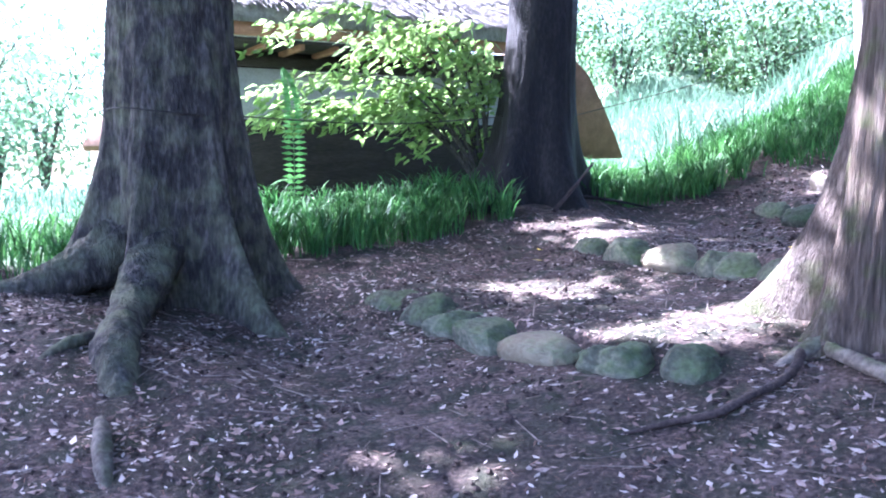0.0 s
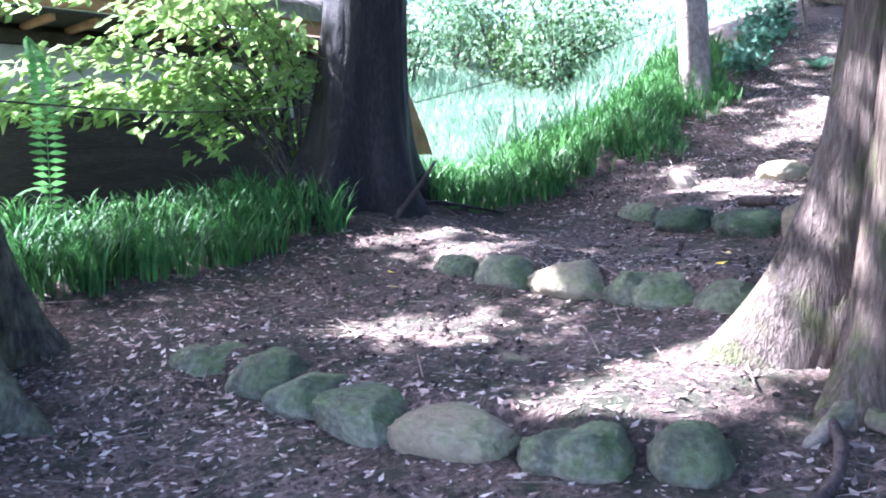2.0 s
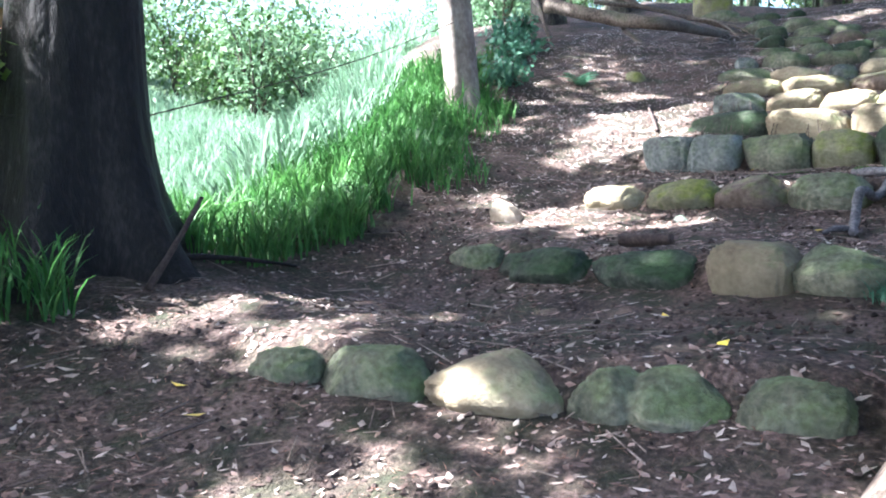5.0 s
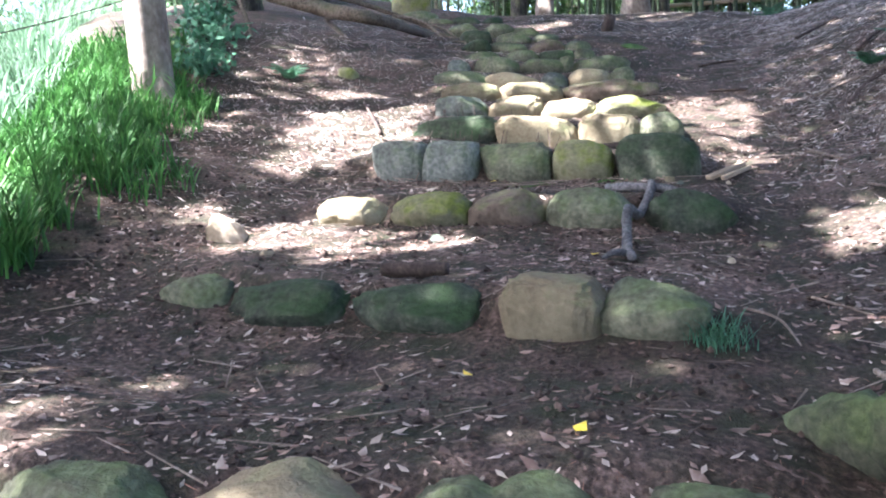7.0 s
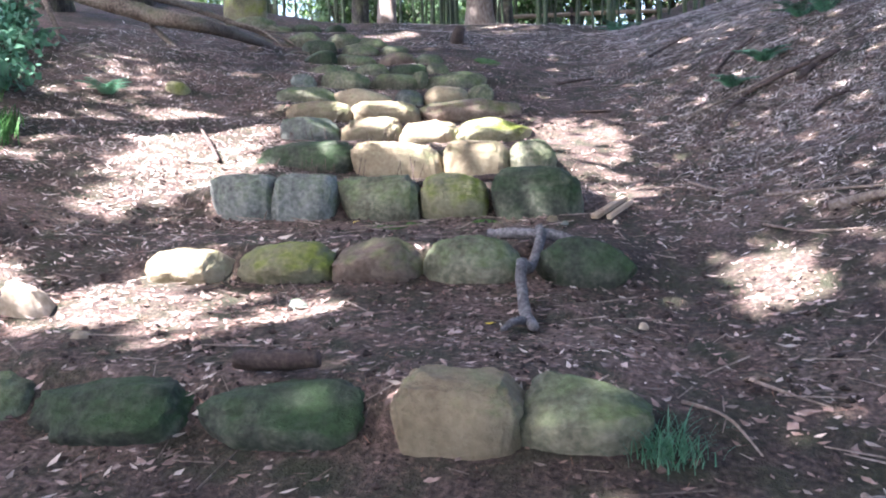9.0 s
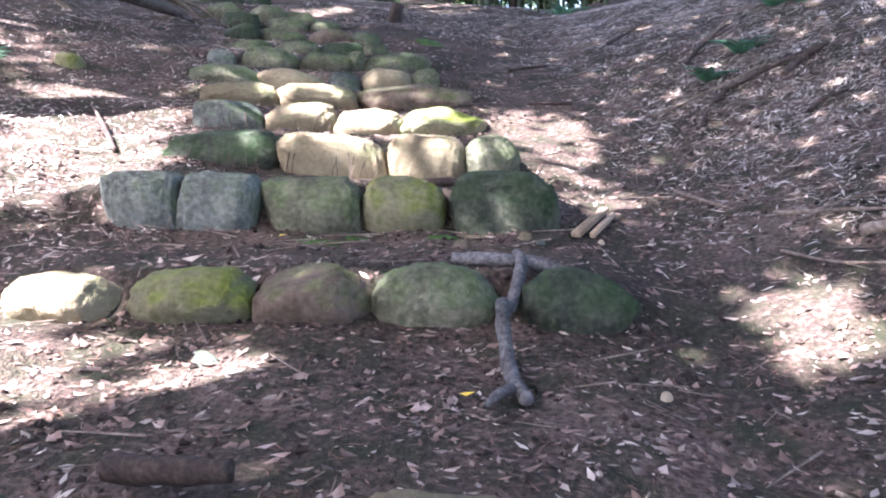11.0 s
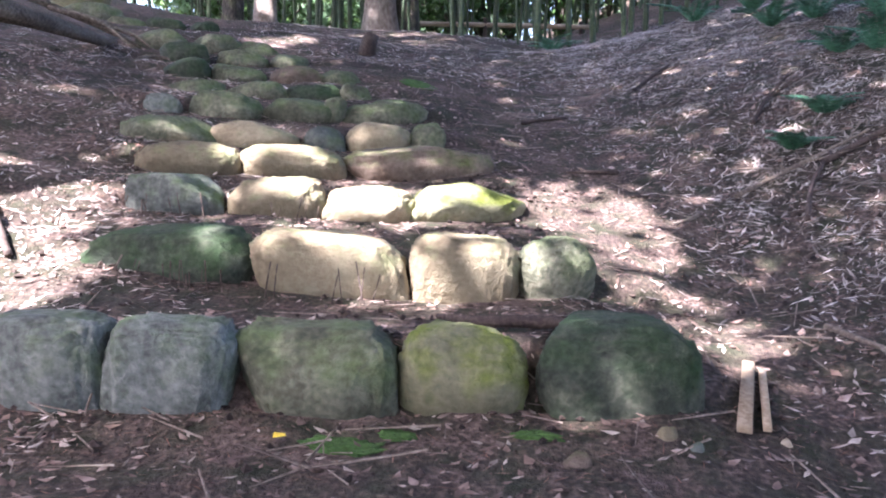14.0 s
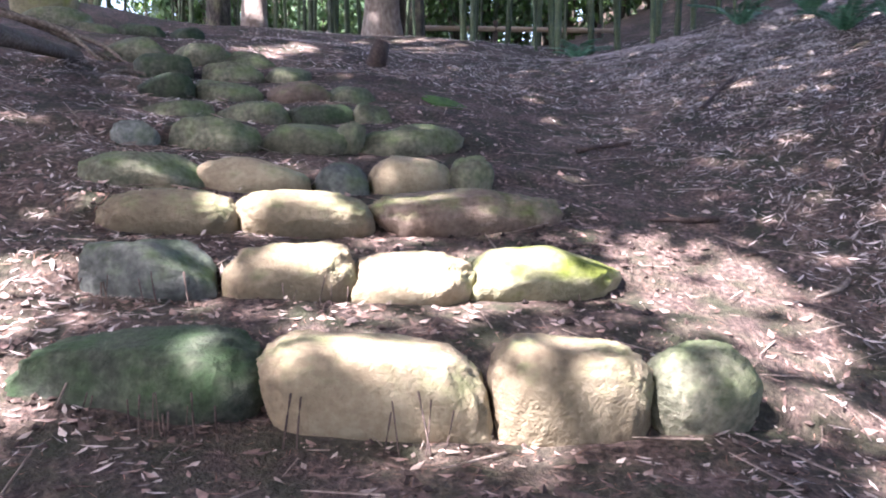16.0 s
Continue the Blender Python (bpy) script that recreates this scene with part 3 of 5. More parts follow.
tree_1 = tree(*T1, "huge dark furrowed tree with spreading buttress roots")
z1 = ground(*T1)
trunk_mesh(tree_1, (*T1, z1), 9, 0.50, 0.30, BARK, flare=1.0, flare_h=0.6, furrow=0.06, seed=3, sides=120, rings=110, hollow=0.16,
           roots=[(radians(-40), 1.2, 0.2), (radians(-100), 1.0, 0.2), (radians(-150), 1.3, 0.22), (radians(8), 1.0, 0.24), (radians(90), 0.7, 0.5), (radians(170), 0.6, 0.3)], label="dark furrowed bark trunk")
root_part(tree_1, [(-2.08, 6.7, 0.5), (-2.08, 6.35, 0.24), (-2.06, 6.0, 0.08), (-2.0, 5.6, 0.03), (-1.9, 5.2, 0.05), (-1.78, 4.9, -0.02), (-1.7, 4.7, -0.12)], [0.2, 0.19, 0.15, 0.12, 0.14, 0.11, 0.05], BARK, sides=18)
root_part(tree_1, [(-1.98, 5.6, 0.02), (-2.2, 5.25, 0.02), (-2.35, 5.0, -0.04)], [0.05, 0.045, 0.02], BARK)
root_part(tree_1, [(-2.3, 6.9, 0.5), (-2.6, 6.6, 0.2), (-2.9, 6.3, 0.02), (-3.3, 5.95, -0.1)], [0.26, 0.2, 0.12, 0.05], BARK, sides=18)
root_part(tree_1, [(-1.72, 4.45, 0.02), (-1.62, 4.2, 0.035), (-1.52, 3.95, 0.0), (-1.45, 3.8, -0.06)], [0.03, 0.05, 0.045, 0.02], ROOT)

tree_2 = tree(*T2, "dark smooth tree beside the grass")
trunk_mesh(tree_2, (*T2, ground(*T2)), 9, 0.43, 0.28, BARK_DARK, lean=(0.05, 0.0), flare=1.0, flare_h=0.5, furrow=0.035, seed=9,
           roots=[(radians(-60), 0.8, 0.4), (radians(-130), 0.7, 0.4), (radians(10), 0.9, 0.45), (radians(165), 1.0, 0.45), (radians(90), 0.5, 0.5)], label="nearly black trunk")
root_part(tree_2, [(1.55, 9.95, 0.06), (1.95, 9.75, 0.1), (2.3, 9.75, 0.08), (2.6, 9.85, 0.0)], [0.03, 0.018, 0.014, 0.008], BARK_DARK)

tree_3 = tree(*T3, "twin-stemmed pale cedar with mossy roots")
trunk_mesh(tree_3, (2.89, 5.15, ground(2.89, 5.15)), 9, 0.265, 0.2, BARK_MID, lean=(0.045, 0.02), flare=1.0, flare_h=0.62, furrow=0.11, seed=21, sides=110, rings=90,
           roots=[(radians(160), 2.1, 0.45), (radians(60), 1.0, 0.35), (radians(-30), 0.6, 0.5)], label="brown furrowed stem")
trunk_mesh(tree_3, (2.53, 4.74, ground(2.53, 4.74)), 9, 0.25, 0.18, BARK_PALE, lean=(0.07, -0.04), flare=0.7, flare_h=0.3, furrow=0.09, seed=31, sides=110, rings=90,
           roots=[(radians(185), 0.8, 0.5), (radians(-80), 0.8, 0.5), (radians(60), 0.6, 0.4)], label="pale shredding bark stem")
root_part(tree_3, [(2.98, 5.2, 0.25), (3.1, 5.5, 0.12), (3.22, 5.75, 0.03), (3.3, 5.95, -0.1)], [0.2, 0.16, 0.13, 0.06], STONE_MOSSY)
root_part(tree_3, [(2.4, 4.66, 0.08), (2.2, 4.68, 0.05), (2.0, 4.62, 0.02), (1.85, 4.6, -0.05)], [0.07, 0.06, 0.04, 0.02])
root_part(tree_3, [(2.06, 4.7, 0.03), (1.97, 4.5, 0.05), (1.8, 4.33, 0.035), (1.62, 4.23, 0.03), (1.4, 4.09, 0.03), (1.16, 4.1, 0.02), (0.9, 4.07, -0.01)], [0.03, 0.026, 0.024, 0.022, 0.022, 0.016, 0.008], BRANCH_DARK)
root_part(tree_3, [(2.17, 4.57, 0.05), (2.24, 4.2, 0.05), (2.35, 3.8, 0.03), (2.5, 3.5, -0.05)], [0.045, 0.045, 0.042, 0.03])

tree_4 = tree(*T4, "slender grey-barked tree at the grass edge")
trunk_mesh(tree_4, (*T4, ground(*T4)), 10, 0.21, 0.15, BARK_GREY, lean=(-0.05, 0.02), flare=0.5, flare_h=0.25, furrow=0.02, seed=41, sides=40, rings=40,
           roots=[(radians(-90), 0.5, 0.5), (radians(30), 0.5, 0.5)], label="smooth grey trunk")

# trees at the head of the stair, far ahead
FAR_TREES = [(17.6, 13.85, 0.17, BARK, "dark trunk at the head of the stair"), (18.6, 13.7, 0.19, BARK_GREY, "pale sunlit trunk at the head of the stair"),
             (18.6, 11.6, 0.26, BARK_GREY, "grey-green trunk beside the fence"), (18.9, 11.2, 0.22, BARK, "brown trunk beside the fence"),
             (10.9, 15.6, 0.3, BARK, "brown tree behind the fallen trunk"), (14.5, 17.0, 0.3, BARK, "brown tree behind the fallen trunk"),
             # added out of view, so that its crown shades the start of the path
             (-6.5, 11.5, 0.35, BARK, "unseen tree added to carry crown leaves that shade the path")]
far_obs = []
for i, (x, y, r, mat, label) in enumerate(FAR_TREES):
    t_ob = tree(x, y, label)
    trunk_mesh(t_ob, (x, y, ground(x, y)), 11, r, r * 0.65, mat, flare=0.6, flare_h=0.3, furrow=0.03, seed=50 + i * 7, sides=28, rings=30,
               roots=[(radians(200 + 40 * i), 0.6, 0.5), (radians(80), 0.5, 0.5)], lean=(random.uniform(-0.03, 0.03), random.uniform(-0.03, 0.03)))
    far_obs.append(t_ob)

# ---- canopy: leaves over the path, with gaps where the sun comes through ----
# sunny gaps as (x, y, length, width, turn in degrees) of their light on the ground
GAPS = [(1.75, 5.24, 0.75, 0.28, 0), (0.85, 6.95, 0.4, 0.14, -15), (1.35, 9.0, 0.38, 0.18, 20), (1.75, 9.12, 0.25, 0.12, 0), (2.5, 9.25, 0.3, 0.1, 0),
        (1.72, 8.12, 0.16, 0.06, 0), (4.75, 10.25, 0.4, 0.12, 20), (4.85, 9.4, 0.55, 0.22, -10), (4.65, 9.0, 0.3, 0.15, 0),
        (4.8, 8.3, 0.5, 0.12, -20), (6.95, 10.9, 0.9, 0.3, 20), (8.15, 11.05, 0.6, 0.4, 50), (7.4, 10.5, 0.6, 0.35, 20), (6.5, 11.9, 0.3, 0.15, 0)]
GAPS += [(6.12, 5.98, 0.42, 0.23, 0), (6.65, 6.5, 0.3, 0.06, 0), (9.0, 7.6, 0.4, 0.14, 10), (9.5, 7.5, 0.3, 0.1, 0), (9.6, 8.05, 0.4, 0.12, 10),
         (7.85, 6.97, 0.25, 0.12, 0), (8.95, 8.9, 0.1, 0.35, 20), (9.0, 10.75, 0.3, 0.12, 0),
         (9.55, 10.1, 0.08, 0.3, 20), (13.95, 11.5, 0.5, 0.2, 0), (18.9, 13.4, 0.6, 0.5, 0),
         (7.3, 12.1, 0.9, 0.15, -37)]
HALF_GAPS = [(8.15, 8.6, 0.3, 0.8, 10), (8.9, 9.1, 0.35, 0.95, 20), (9.6, 9.7, 0.35, 0.95, 20), (9.3, 7.65, 0.8, 0.4, 10), (8.2, 7.2, 0.35, 0.25, 0), (8.6, 12.6, 1.2, 0.6, 30), (3.0, 4.35, 0.6, 0.2, -37), (3.85, 3.7, 0.6, 0.2, -37),
             (2.1, 8.6, 0.9, 0.5, 30), (4.7, 8.8, 0.45, 0.4, 0), (10.05, 9.6, 0.3, 0.8, 20), (1.2, 6.9, 0.8, 0.3, -10), (0.0, 3.9, 0.5, 0.15, 0), (17.5, 10.8, 1.2, 0.6, 0)]
rng = np.random.default_rng(5)


def in_gaps(x, y, wobble, gaps):
    hit = np.zeros(len(x), bool)
    for cx, cy, a, b, turn in gaps:
        m = 0.17 if a > 0.5 else 0.12
        c, s = math.cos(radians(turn)), math.sin(radians(turn))
        u, v = (x - cx) * c + (y - cy) * s, -(x - cx) * s + (y - cy) * c
        hit |= (u / (a + m)) ** 2 + (v / (b + m)) ** 2 < wobble
    return hit


def canopy(n):
    sx, sy = rng.uniform(-8, 24, n), rng.uniform(-5, 17, n)
    gz = ground_array(sx, sy)
    keep = ~in_gaps(sx, sy, rng.uniform(0.75, 1.35, n), GAPS) & ~(in_gaps(sx, sy, rng.uniform(0.6, 1.5, n), HALF_GAPS) & (rng.uniform(0, 1, n) < 0.72)) & (beyond_edge(sx, sy) < rng.uniform(-0.5, 0.5, n))
    lift = 1.2 / TO_SUN.z  # the sapling at the edge stands in open sun
    keep &= ~((beyond_edge(sx + TO_SUN.x * lift, sy + TO_SUN.y * lift) > 1.4) & (sx > -2.5) & (sx < 2.9))
    sx, sy, gz = sx[keep], sy[keep], gz[keep]
    h = rng.uniform(7.2, 9.6, len(sx))
    s = np.array(TO_SUN)
    return np.stack([sx, sy, gz], 1) + s[None] * (h / s[2])[:, None]


pts = canopy(200000)
owners = [tree_1, tree_2, tree_3, tree_4, *far_obs]
spots = np.array([(o.location.x, o.location.y) for o in owners])
near = np.argmin(np.hypot(pts[:, None, 0] - spots[None, :, 0], pts[:, None, 1] - spots[None, :, 1]), 1)
for i, o in enumerate(owners):
    p = pts[near == i]
    if len(p) < 20:
        continue
    n = len(p)
    way = rng.normal(0, 1, (n, 3)) * (1, 1, 0.5)
    crown = leaves("crown", p - np.array(o.location)[None], way, rng.normal(0, 1, (n, 3)) * (1, 1, 0.4), rng.uniform(0.18, 0.36, n), rng.uniform(0.12, 0.24, n), CROWN, o)
    # limbs from the trunk into the crown
    bm = bmesh.new()
    for j in range(min(7, max(3, n // 900))):
        q = Vector(p[rng.integers(n)]) - o.location
        a = Vector((0, 0, 5.2 + 0.25 * j))
        mid = a.lerp(q, 0.5) + Vector((0, 0, -0.3))
        tube(bm, curve_path([a, mid, q], 5), list(np.linspace(0.11, 0.02, 11)), 6, 0.2, j)
    part("limb", bm, BARK, o)

# ---- house with thatched roof ----
HX, HY, HZ = -2.95, 12.7, 0.8
hdir = Vector((4.2, 2.25, 0)).normalized()
house = thing("house", HX, HY, HZ, "thatched house with plaster panel and dark timber wall", "house")
house.rotation_euler = (0, 0, math.atan2(hdir.y, hdir.x))


def house_box(name, x, y, z, sx, sy, sz, mat, label="", rx=0):
    bm = bmesh.new()
    box(bm, (sx, sy, sz), pose(x + sx / 2, y + sy / 2, z + sz / 2, rx))
    return part(name, bm, mat, house, label)


house_box("wall", -0.5, 0.05, -0.3, 5.6, 0.16, 2.8, TIMBER_DARK, "dark timber wall")
house_box("wall", -0.5, 3.6, -0.3, 5.6, 0.16, 2.8, TIMBER_DARK, "dark timber back wall")
house_box("wall", 4.94, 0.22, -0.3, 0.16, 3.37, 2.8, TIMBER_DARK, "dark timber end wall")
house_box("wall", -0.5, 0.22, -0.3, 0.16, 3.37, 2.8, TIMBER_DARK, "dark timber end wall")
house_box("plaster_panel", 0.16, 0.02, 1.50, 4.6, 0.05, 0.75, PLASTER, "pale grey plaster panel")
house_box("post", 0.0, -0.02, -0.3, 0.15, 0.12, 2.75, TIMBER_DARK)
house_box("post", 4.78, -0.02, -0.3, 0.15, 0.12, 2.75, TIMBER_DARK)
house_box("beam", -0.5, -0.04, 2.27, 5.6, 0.1, 0.16, TIMBER_DARK)
house_box("beam", -0.5, -0.04, 1.36, 5.6, 0.1, 0.12, TIMBER_DARK)
house_box("downpipe", -0.14, -0.1, -0.2, 0.05, 0.05, 2.6, PLASTER, "thin white downpipe")
house_box("eave_board", -0.8, -1.0, 2.56, 6.0, 0.08, 0.2, TIMBER_RED, "reddish eave board")
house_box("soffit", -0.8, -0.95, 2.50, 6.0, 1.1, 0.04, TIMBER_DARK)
for k in range(12):
    house_box("rafter", -0.7 + 0.52 * k, -0.9, 2.42, 0.07, 0.95, 0.09, TIMBER_RED)


def thatch_slope(name, x0, x1, y0, y1, z0, z1, thick, mat, n):
    """A thick thatched slope of many layered straw bundles."""
    bm = bmesh.new()
    vs = [bm.verts.new(v) for v in ((x0, y0, z0), (x1, y0, z0), (x1, y1, z1), (x0, y1, z1), (x0, y0 + 0.12, z0 + thick), (x1, y0 + 0.12, z0 + thick), (x1, y1, z1 + thick), (x0, y1, z1 + thick))]
    for fc in ((0, 3, 2, 1), (4, 5, 6, 7), (0, 1, 5, 4), (1, 2, 6, 5), (2, 3, 7, 6), (3, 0, 4, 7)):
        bm.faces.new([vs[k] for k in fc])
    ob = part(name, bm, mat, house, "grey weathered thatch")
    r = np.random.default_rng(n)
    u, v = r.uniform(0, 1, n), r.uniform(0, 1, n) ** 1.5
    run = np.array([0, y1 - y0, z1 - z0])
    pos = np.stack([x0 + u * (x1 - x0), y0 + 0.12 + v * (y1 - y0), z0 + thick + v * (z1 - z0)], 1) + np.array([0, 0, 0.02])
    way = -run[None] / np.linalg.norm(run) + r.normal(0, 0.12, (n, 3)) + np.array([0, 0, 0.06])
    straw = leaves("straw", pos, way, np.tile([1.0, 0, 0], (n, 1)) + r.normal(0, 0.2, (n, 3)), r.uniform(0.2, 0.4, n), r.uniform(0.02, 0.05, n), mat, ob)
    tagged(straw, "", "", "", "stuff")
    return ob


thatch_slope("roof", -0.9, 5.3, -1.1, 1.9, 2.72, 4.8, 0.32, THATCH, 9000)
thatch_slope("roof", -0.9, 5.3, 4.9, 1.9, 2.72, 4.8, 0.32, THATCH, 500)

# brown thatched verge of the lower roof behind the house end
bm = bmesh.new()
prof = [(-0.5, 0.0), (1.35, 0.0), (1.2, 0.35), (0.85, 1.0), (0.5, 1.55), (0.2, 1.8), (-0.5, 2.1)]
fr = [bm.verts.new((6.5 + a, 0.4, 0.95 + b)) for a, b in prof]
bk = [bm.verts.new((6.5 + a * 0.97, 2.2, 0.95 + b * 0.97)) for a, b in prof]
bm.faces.new(fr)
bm.faces.new(bk[::-1])
for k in range(len(prof)):
    bm.faces.new((fr[k], bk[k], bk[(k + 1) % len(prof)], fr[(k + 1) % len(prof)]))
bmesh.ops.recalc_face_normals(bm, faces=bm.faces)
part("lean_to", bm, THATCH_BROWN, house, "brown thatched lean-to end")

# small far roof beyond the meadow
shed = thing("shed", -8.75, 25.0, ground(-8.75, 25.0), "distant small shed with a tan thatched roof", "shed")
bm = bmesh.new()
box(bm, (1.3, 1.2, 1.5), pose(0.2, 0, 0.75))
part("wall", bm, TIMBER_DARK, shed)
bm = bmesh.new()
for sgn in (-1, 1):
    box(bm, (1.9, 1.2, 0.2), pose(0.2, sgn * 0.42, 1.9, -sgn * 45))
part("roof", bm, THATCH_BROWN, shed, "tan thatched roof")

# ---- grass strip along the edge ----


def along_edge(n, s_lo, s_hi, q_lo, q_hi, r):
    """Points past the grass edge between the stretches s and the distances q."""
    seg = np.diff(EDGE, axis=0)
    ln = np.hypot(seg[:, 0], seg[:, 1])
    cum = np.concatenate([[0], np.cumsum(ln)])
    s = r.uniform(s_lo, s_hi, n)
    k = np.clip(np.searchsorted(cum, s) - 1, 0, len(seg) - 1)
    d = seg[k] / ln[k][:, None]
    p = EDGE[k] + d * (s - cum[k])[:, None]
    q = r.uniform(q_lo, q_hi, n) + 0.10 * np.sin(s * 3.1) + 0.08 * np.sin(s * 7.7)
    return p + np.stack([-d[:, 1], d[:, 0]], 1) * q[:, None]


def turf(name, n, s_lo, s_hi, q_lo, q_hi, h_lo, h_hi, w_lo, w_hi, mat, label, seed, spread=0.7):
    r = np.random.default_rng(seed)
    n_c = max(1, n // 14)
    cl = along_edge(n_c, s_lo, s_hi, q_lo, q_hi, r)
    which = r.integers(0, n_c, n)
    p = cl[which] + r.normal(0, 0.05, (n, 2))
    clear = np.hypot(p[:, 0] - 1.5, p[:, 1] - 9.75) > 0.62  # bare soil before the dark tree
    p, which = p[clear], which[clear]
    n = len(p)
    z = ground_array(p[:, 0], p[:, 1]) - 0.02
    a = r.uniform(0, 2 * math.pi, n)
    m = r.uniform(0.15, spread, n)
    ob = blades(name, np.column_stack([p, z]), np.stack([np.cos(a) * m, np.sin(a) * m], 1), r.uniform(h_lo, h_hi, n) * r.uniform(0.75, 1.1, n_c)[which], r.uniform(w_lo, w_hi, n), mat)
    return tagged(ob, label, "grass", kind="stuff")


turf("grass", 11000, 8.5, 20.3, 0.1, 1.5, 0.32, 0.62, 0.012, 0.026, GRASS, "lush strappy dark green lily turf along the path", 11)
turf("grass", 3000, 3.5, 8.0, 0.1, 2.2, 0.3, 0.6, 0.012, 0.024, GRASS, "lush strappy green turf beside the big tree", 12)
turf("grass", 1800, 15.0, 20.3, -0.25, 0.5, 0.18, 0.4, 0.010, 0.02, GRASS, "pale young grass at the path edge", 13)

# ---- meadow slope ----
def meadow(name, n, x0, x1, y0, y1, q_lo, h_lo, h_hi, w, seed, label):
    r = np.random.default_rng(seed)
    x, y = r.uniform(x0, x1, n), r.uniform(y0, y1, n)
    keep = beyond_edge(x, y) > q_lo
    hs = np.array([HX, HY]) + np.array([hdir.x, hdir.y]) * 2.2
    keep &= np.hypot(x - hs[0], y - hs[1]) > 4.6
    x, y = x[keep], y[keep]
    n = len(x)
    a, m = r.uniform(0, 2 * math.pi, n), r.uniform(0.1, 0.6, n)
    hump = 0.6 + 0.6 * (0.5 + 0.5 * np.sin(x * 1.1) * np.sin(y * 0.9 + 1))
    ob = blades(name, np.column_stack([x, y, ground_array(x, y) - 0.02]), np.stack([np.cos(a) * m, np.sin(a) * m], 1), r.uniform(h_lo, h_hi, n) * hump, r.uniform(0.6, 1.3, n) * w, MEADOW, segs=3)
    return tagged(ob, label, "grass", kind="stuff")


meadow("meadow_grass", 75000, 1.5, 24, 10, 30, 1.2, 0.5, 1.2, 0.03, 21, "tall pale green sunlit herbs on the slope")
meadow("meadow_grass", 16000, -20, 8, 7, 32, 2.0, 0.3, 0.7, 0.035, 22, "sunlit pale meadow grass")


def shrub(x, y, size, height, n, mat, label, seed, name="shrub", stems=6):
    """A leafy shrub: stems from one foot, leaves in sprays round their ends."""
    r = np.random.default_rng(seed)
    z = ground(x, y)
    ob = thing(name, x, y, z, label, name)
    bm = bmesh.new()
    pos = []
    for k in range(stems):
        a = 2 * math.pi * k / stems + r.uniform(-0.4, 0.4)
        m = size * r.uniform(0.35, 0.95)
        tip = Vector((math.cos(a) * m, math.sin(a) * m, height * r.uniform(0.55, 1.0)))
        path = curve_path([(0, 0, -0.05), (tip.x * 0.3, tip.y * 0.3, tip.z * 0.55), tip], 5)
        tube(bm, path, list(np.linspace(0.03 * height / 2, 0.006, len(path))), 5, 0.1, k)
        for p in path[3:]:
            c = np.array(p)[None]
            cnt = n // (stems * (len(path) - 3))
            pos.append(c + r.normal(0, 1, (cnt, 3)) * np.array([size, size, height * 0.55]) * 0.3)
    part("stem", bm, BARK, ob)
    pos = np.concatenate(pos)
    pos[:, 2] = np.maximum(pos[:, 2], 0.05)
    n = len(pos)
    way = r.normal(0, 1, (n, 3)) + np.array([0, 0, -0.3])
    leaves("foliage", pos, way, r.normal(0, 1, (n, 3)) * (1, 1, 0.3), r.uniform(0.06, 0.16, n) * (1 + height / 6), r.uniform(0.04, 0.09, n) * (1 + height / 6), mat, ob, droop=0.15)
    return ob


rs = random.Random(8)
for k in range(60):
    x = rs.uniform(1, 26)
    y = 23 + 0.2 * (22 - x) + rs.uniform(0, 12)
    # lit and shaded foliage is told apart by leaf colour, every third one dark
    shrub(x, y, rs.uniform(1.6, 2.6), rs.uniform(1.8, 4.5), 1500, CROWN_LIT if k % 3 else CROWN, "light green shrub on the slope in the lit leaf colour" if k % 3 else "dark green shrub on the slope in the shaded leaf colour", 100 + k)
for k in range(9):
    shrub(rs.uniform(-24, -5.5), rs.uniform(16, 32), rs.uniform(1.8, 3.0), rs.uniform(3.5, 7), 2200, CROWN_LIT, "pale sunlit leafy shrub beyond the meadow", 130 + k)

# ---- unseen hedge added behind the walker, to hold back sky light from that side ----
for k in range(14, 26):
    x, y = -9 + 0.85 * k + rs.uniform(-0.5, 0.5), -5.5 + rs.uniform(-1.5, 1.0) + 0.02 * max(0, k - 8) ** 2 * 0.2
    shrub(x, y, rs.uniform(1.8, 2.4), rs.uniform(4.5, 6.5), 2200, CROWN, "unseen dark green shrub added to block light from behind", 300 + k)

# ---- sapling by the house ----
sapling = thing("sapling", 0.75, 10.75, ground(0.75, 10.75), "sunlit yellow-green leafy sapling beside the dark tree", "sapling")
r = np.random.default_rng(77)
pos, ways = [], []
for k in range(34):
    tip = Vector((r.uniform(-3.1, 0.2), r.uniform(-0.55, 0.9), r.uniform(0.3, 2.15)))
    tip.z = max(tip.z, 0.25 + 0.2 * abs(tip.x))
    path = curve_path([(0.05 * r.normal(), 0.05 * r.normal(), -0.1), (tip.x * 0.3, tip.y * 0.4, tip.z * 0.7 + 0.3), (tip.x * 0.7, tip.y * 0.8, tip.z + 0.25), tip], 6)
    bm = bmesh.new()
    tube(bm, path, list(np.linspace(0.016, 0.004, len(path))), 5, 0.1, k)
    part("branch", bm, BARK, sapling)
    for p in path[7:]:
        cnt = int(r.integers(5, 9))
        out = np.array(p)[None] + r.normal(0, 1, (cnt, 3)) * (0.16, 0.16, 0.035)
        pos.append(out)
        d = np.array([tip.x, tip.y, 0]) / (math.hypot(tip.x, tip.y) + 0.01)
        ways.append(d[None] * 0.6 + r.normal(0, 0.55, (cnt, 3)) * (1, 1, 0.3) + np.array([0, 0, -0.25]))
pos, ways = np.concatenate(pos), np.concatenate(ways)
n = len(pos)
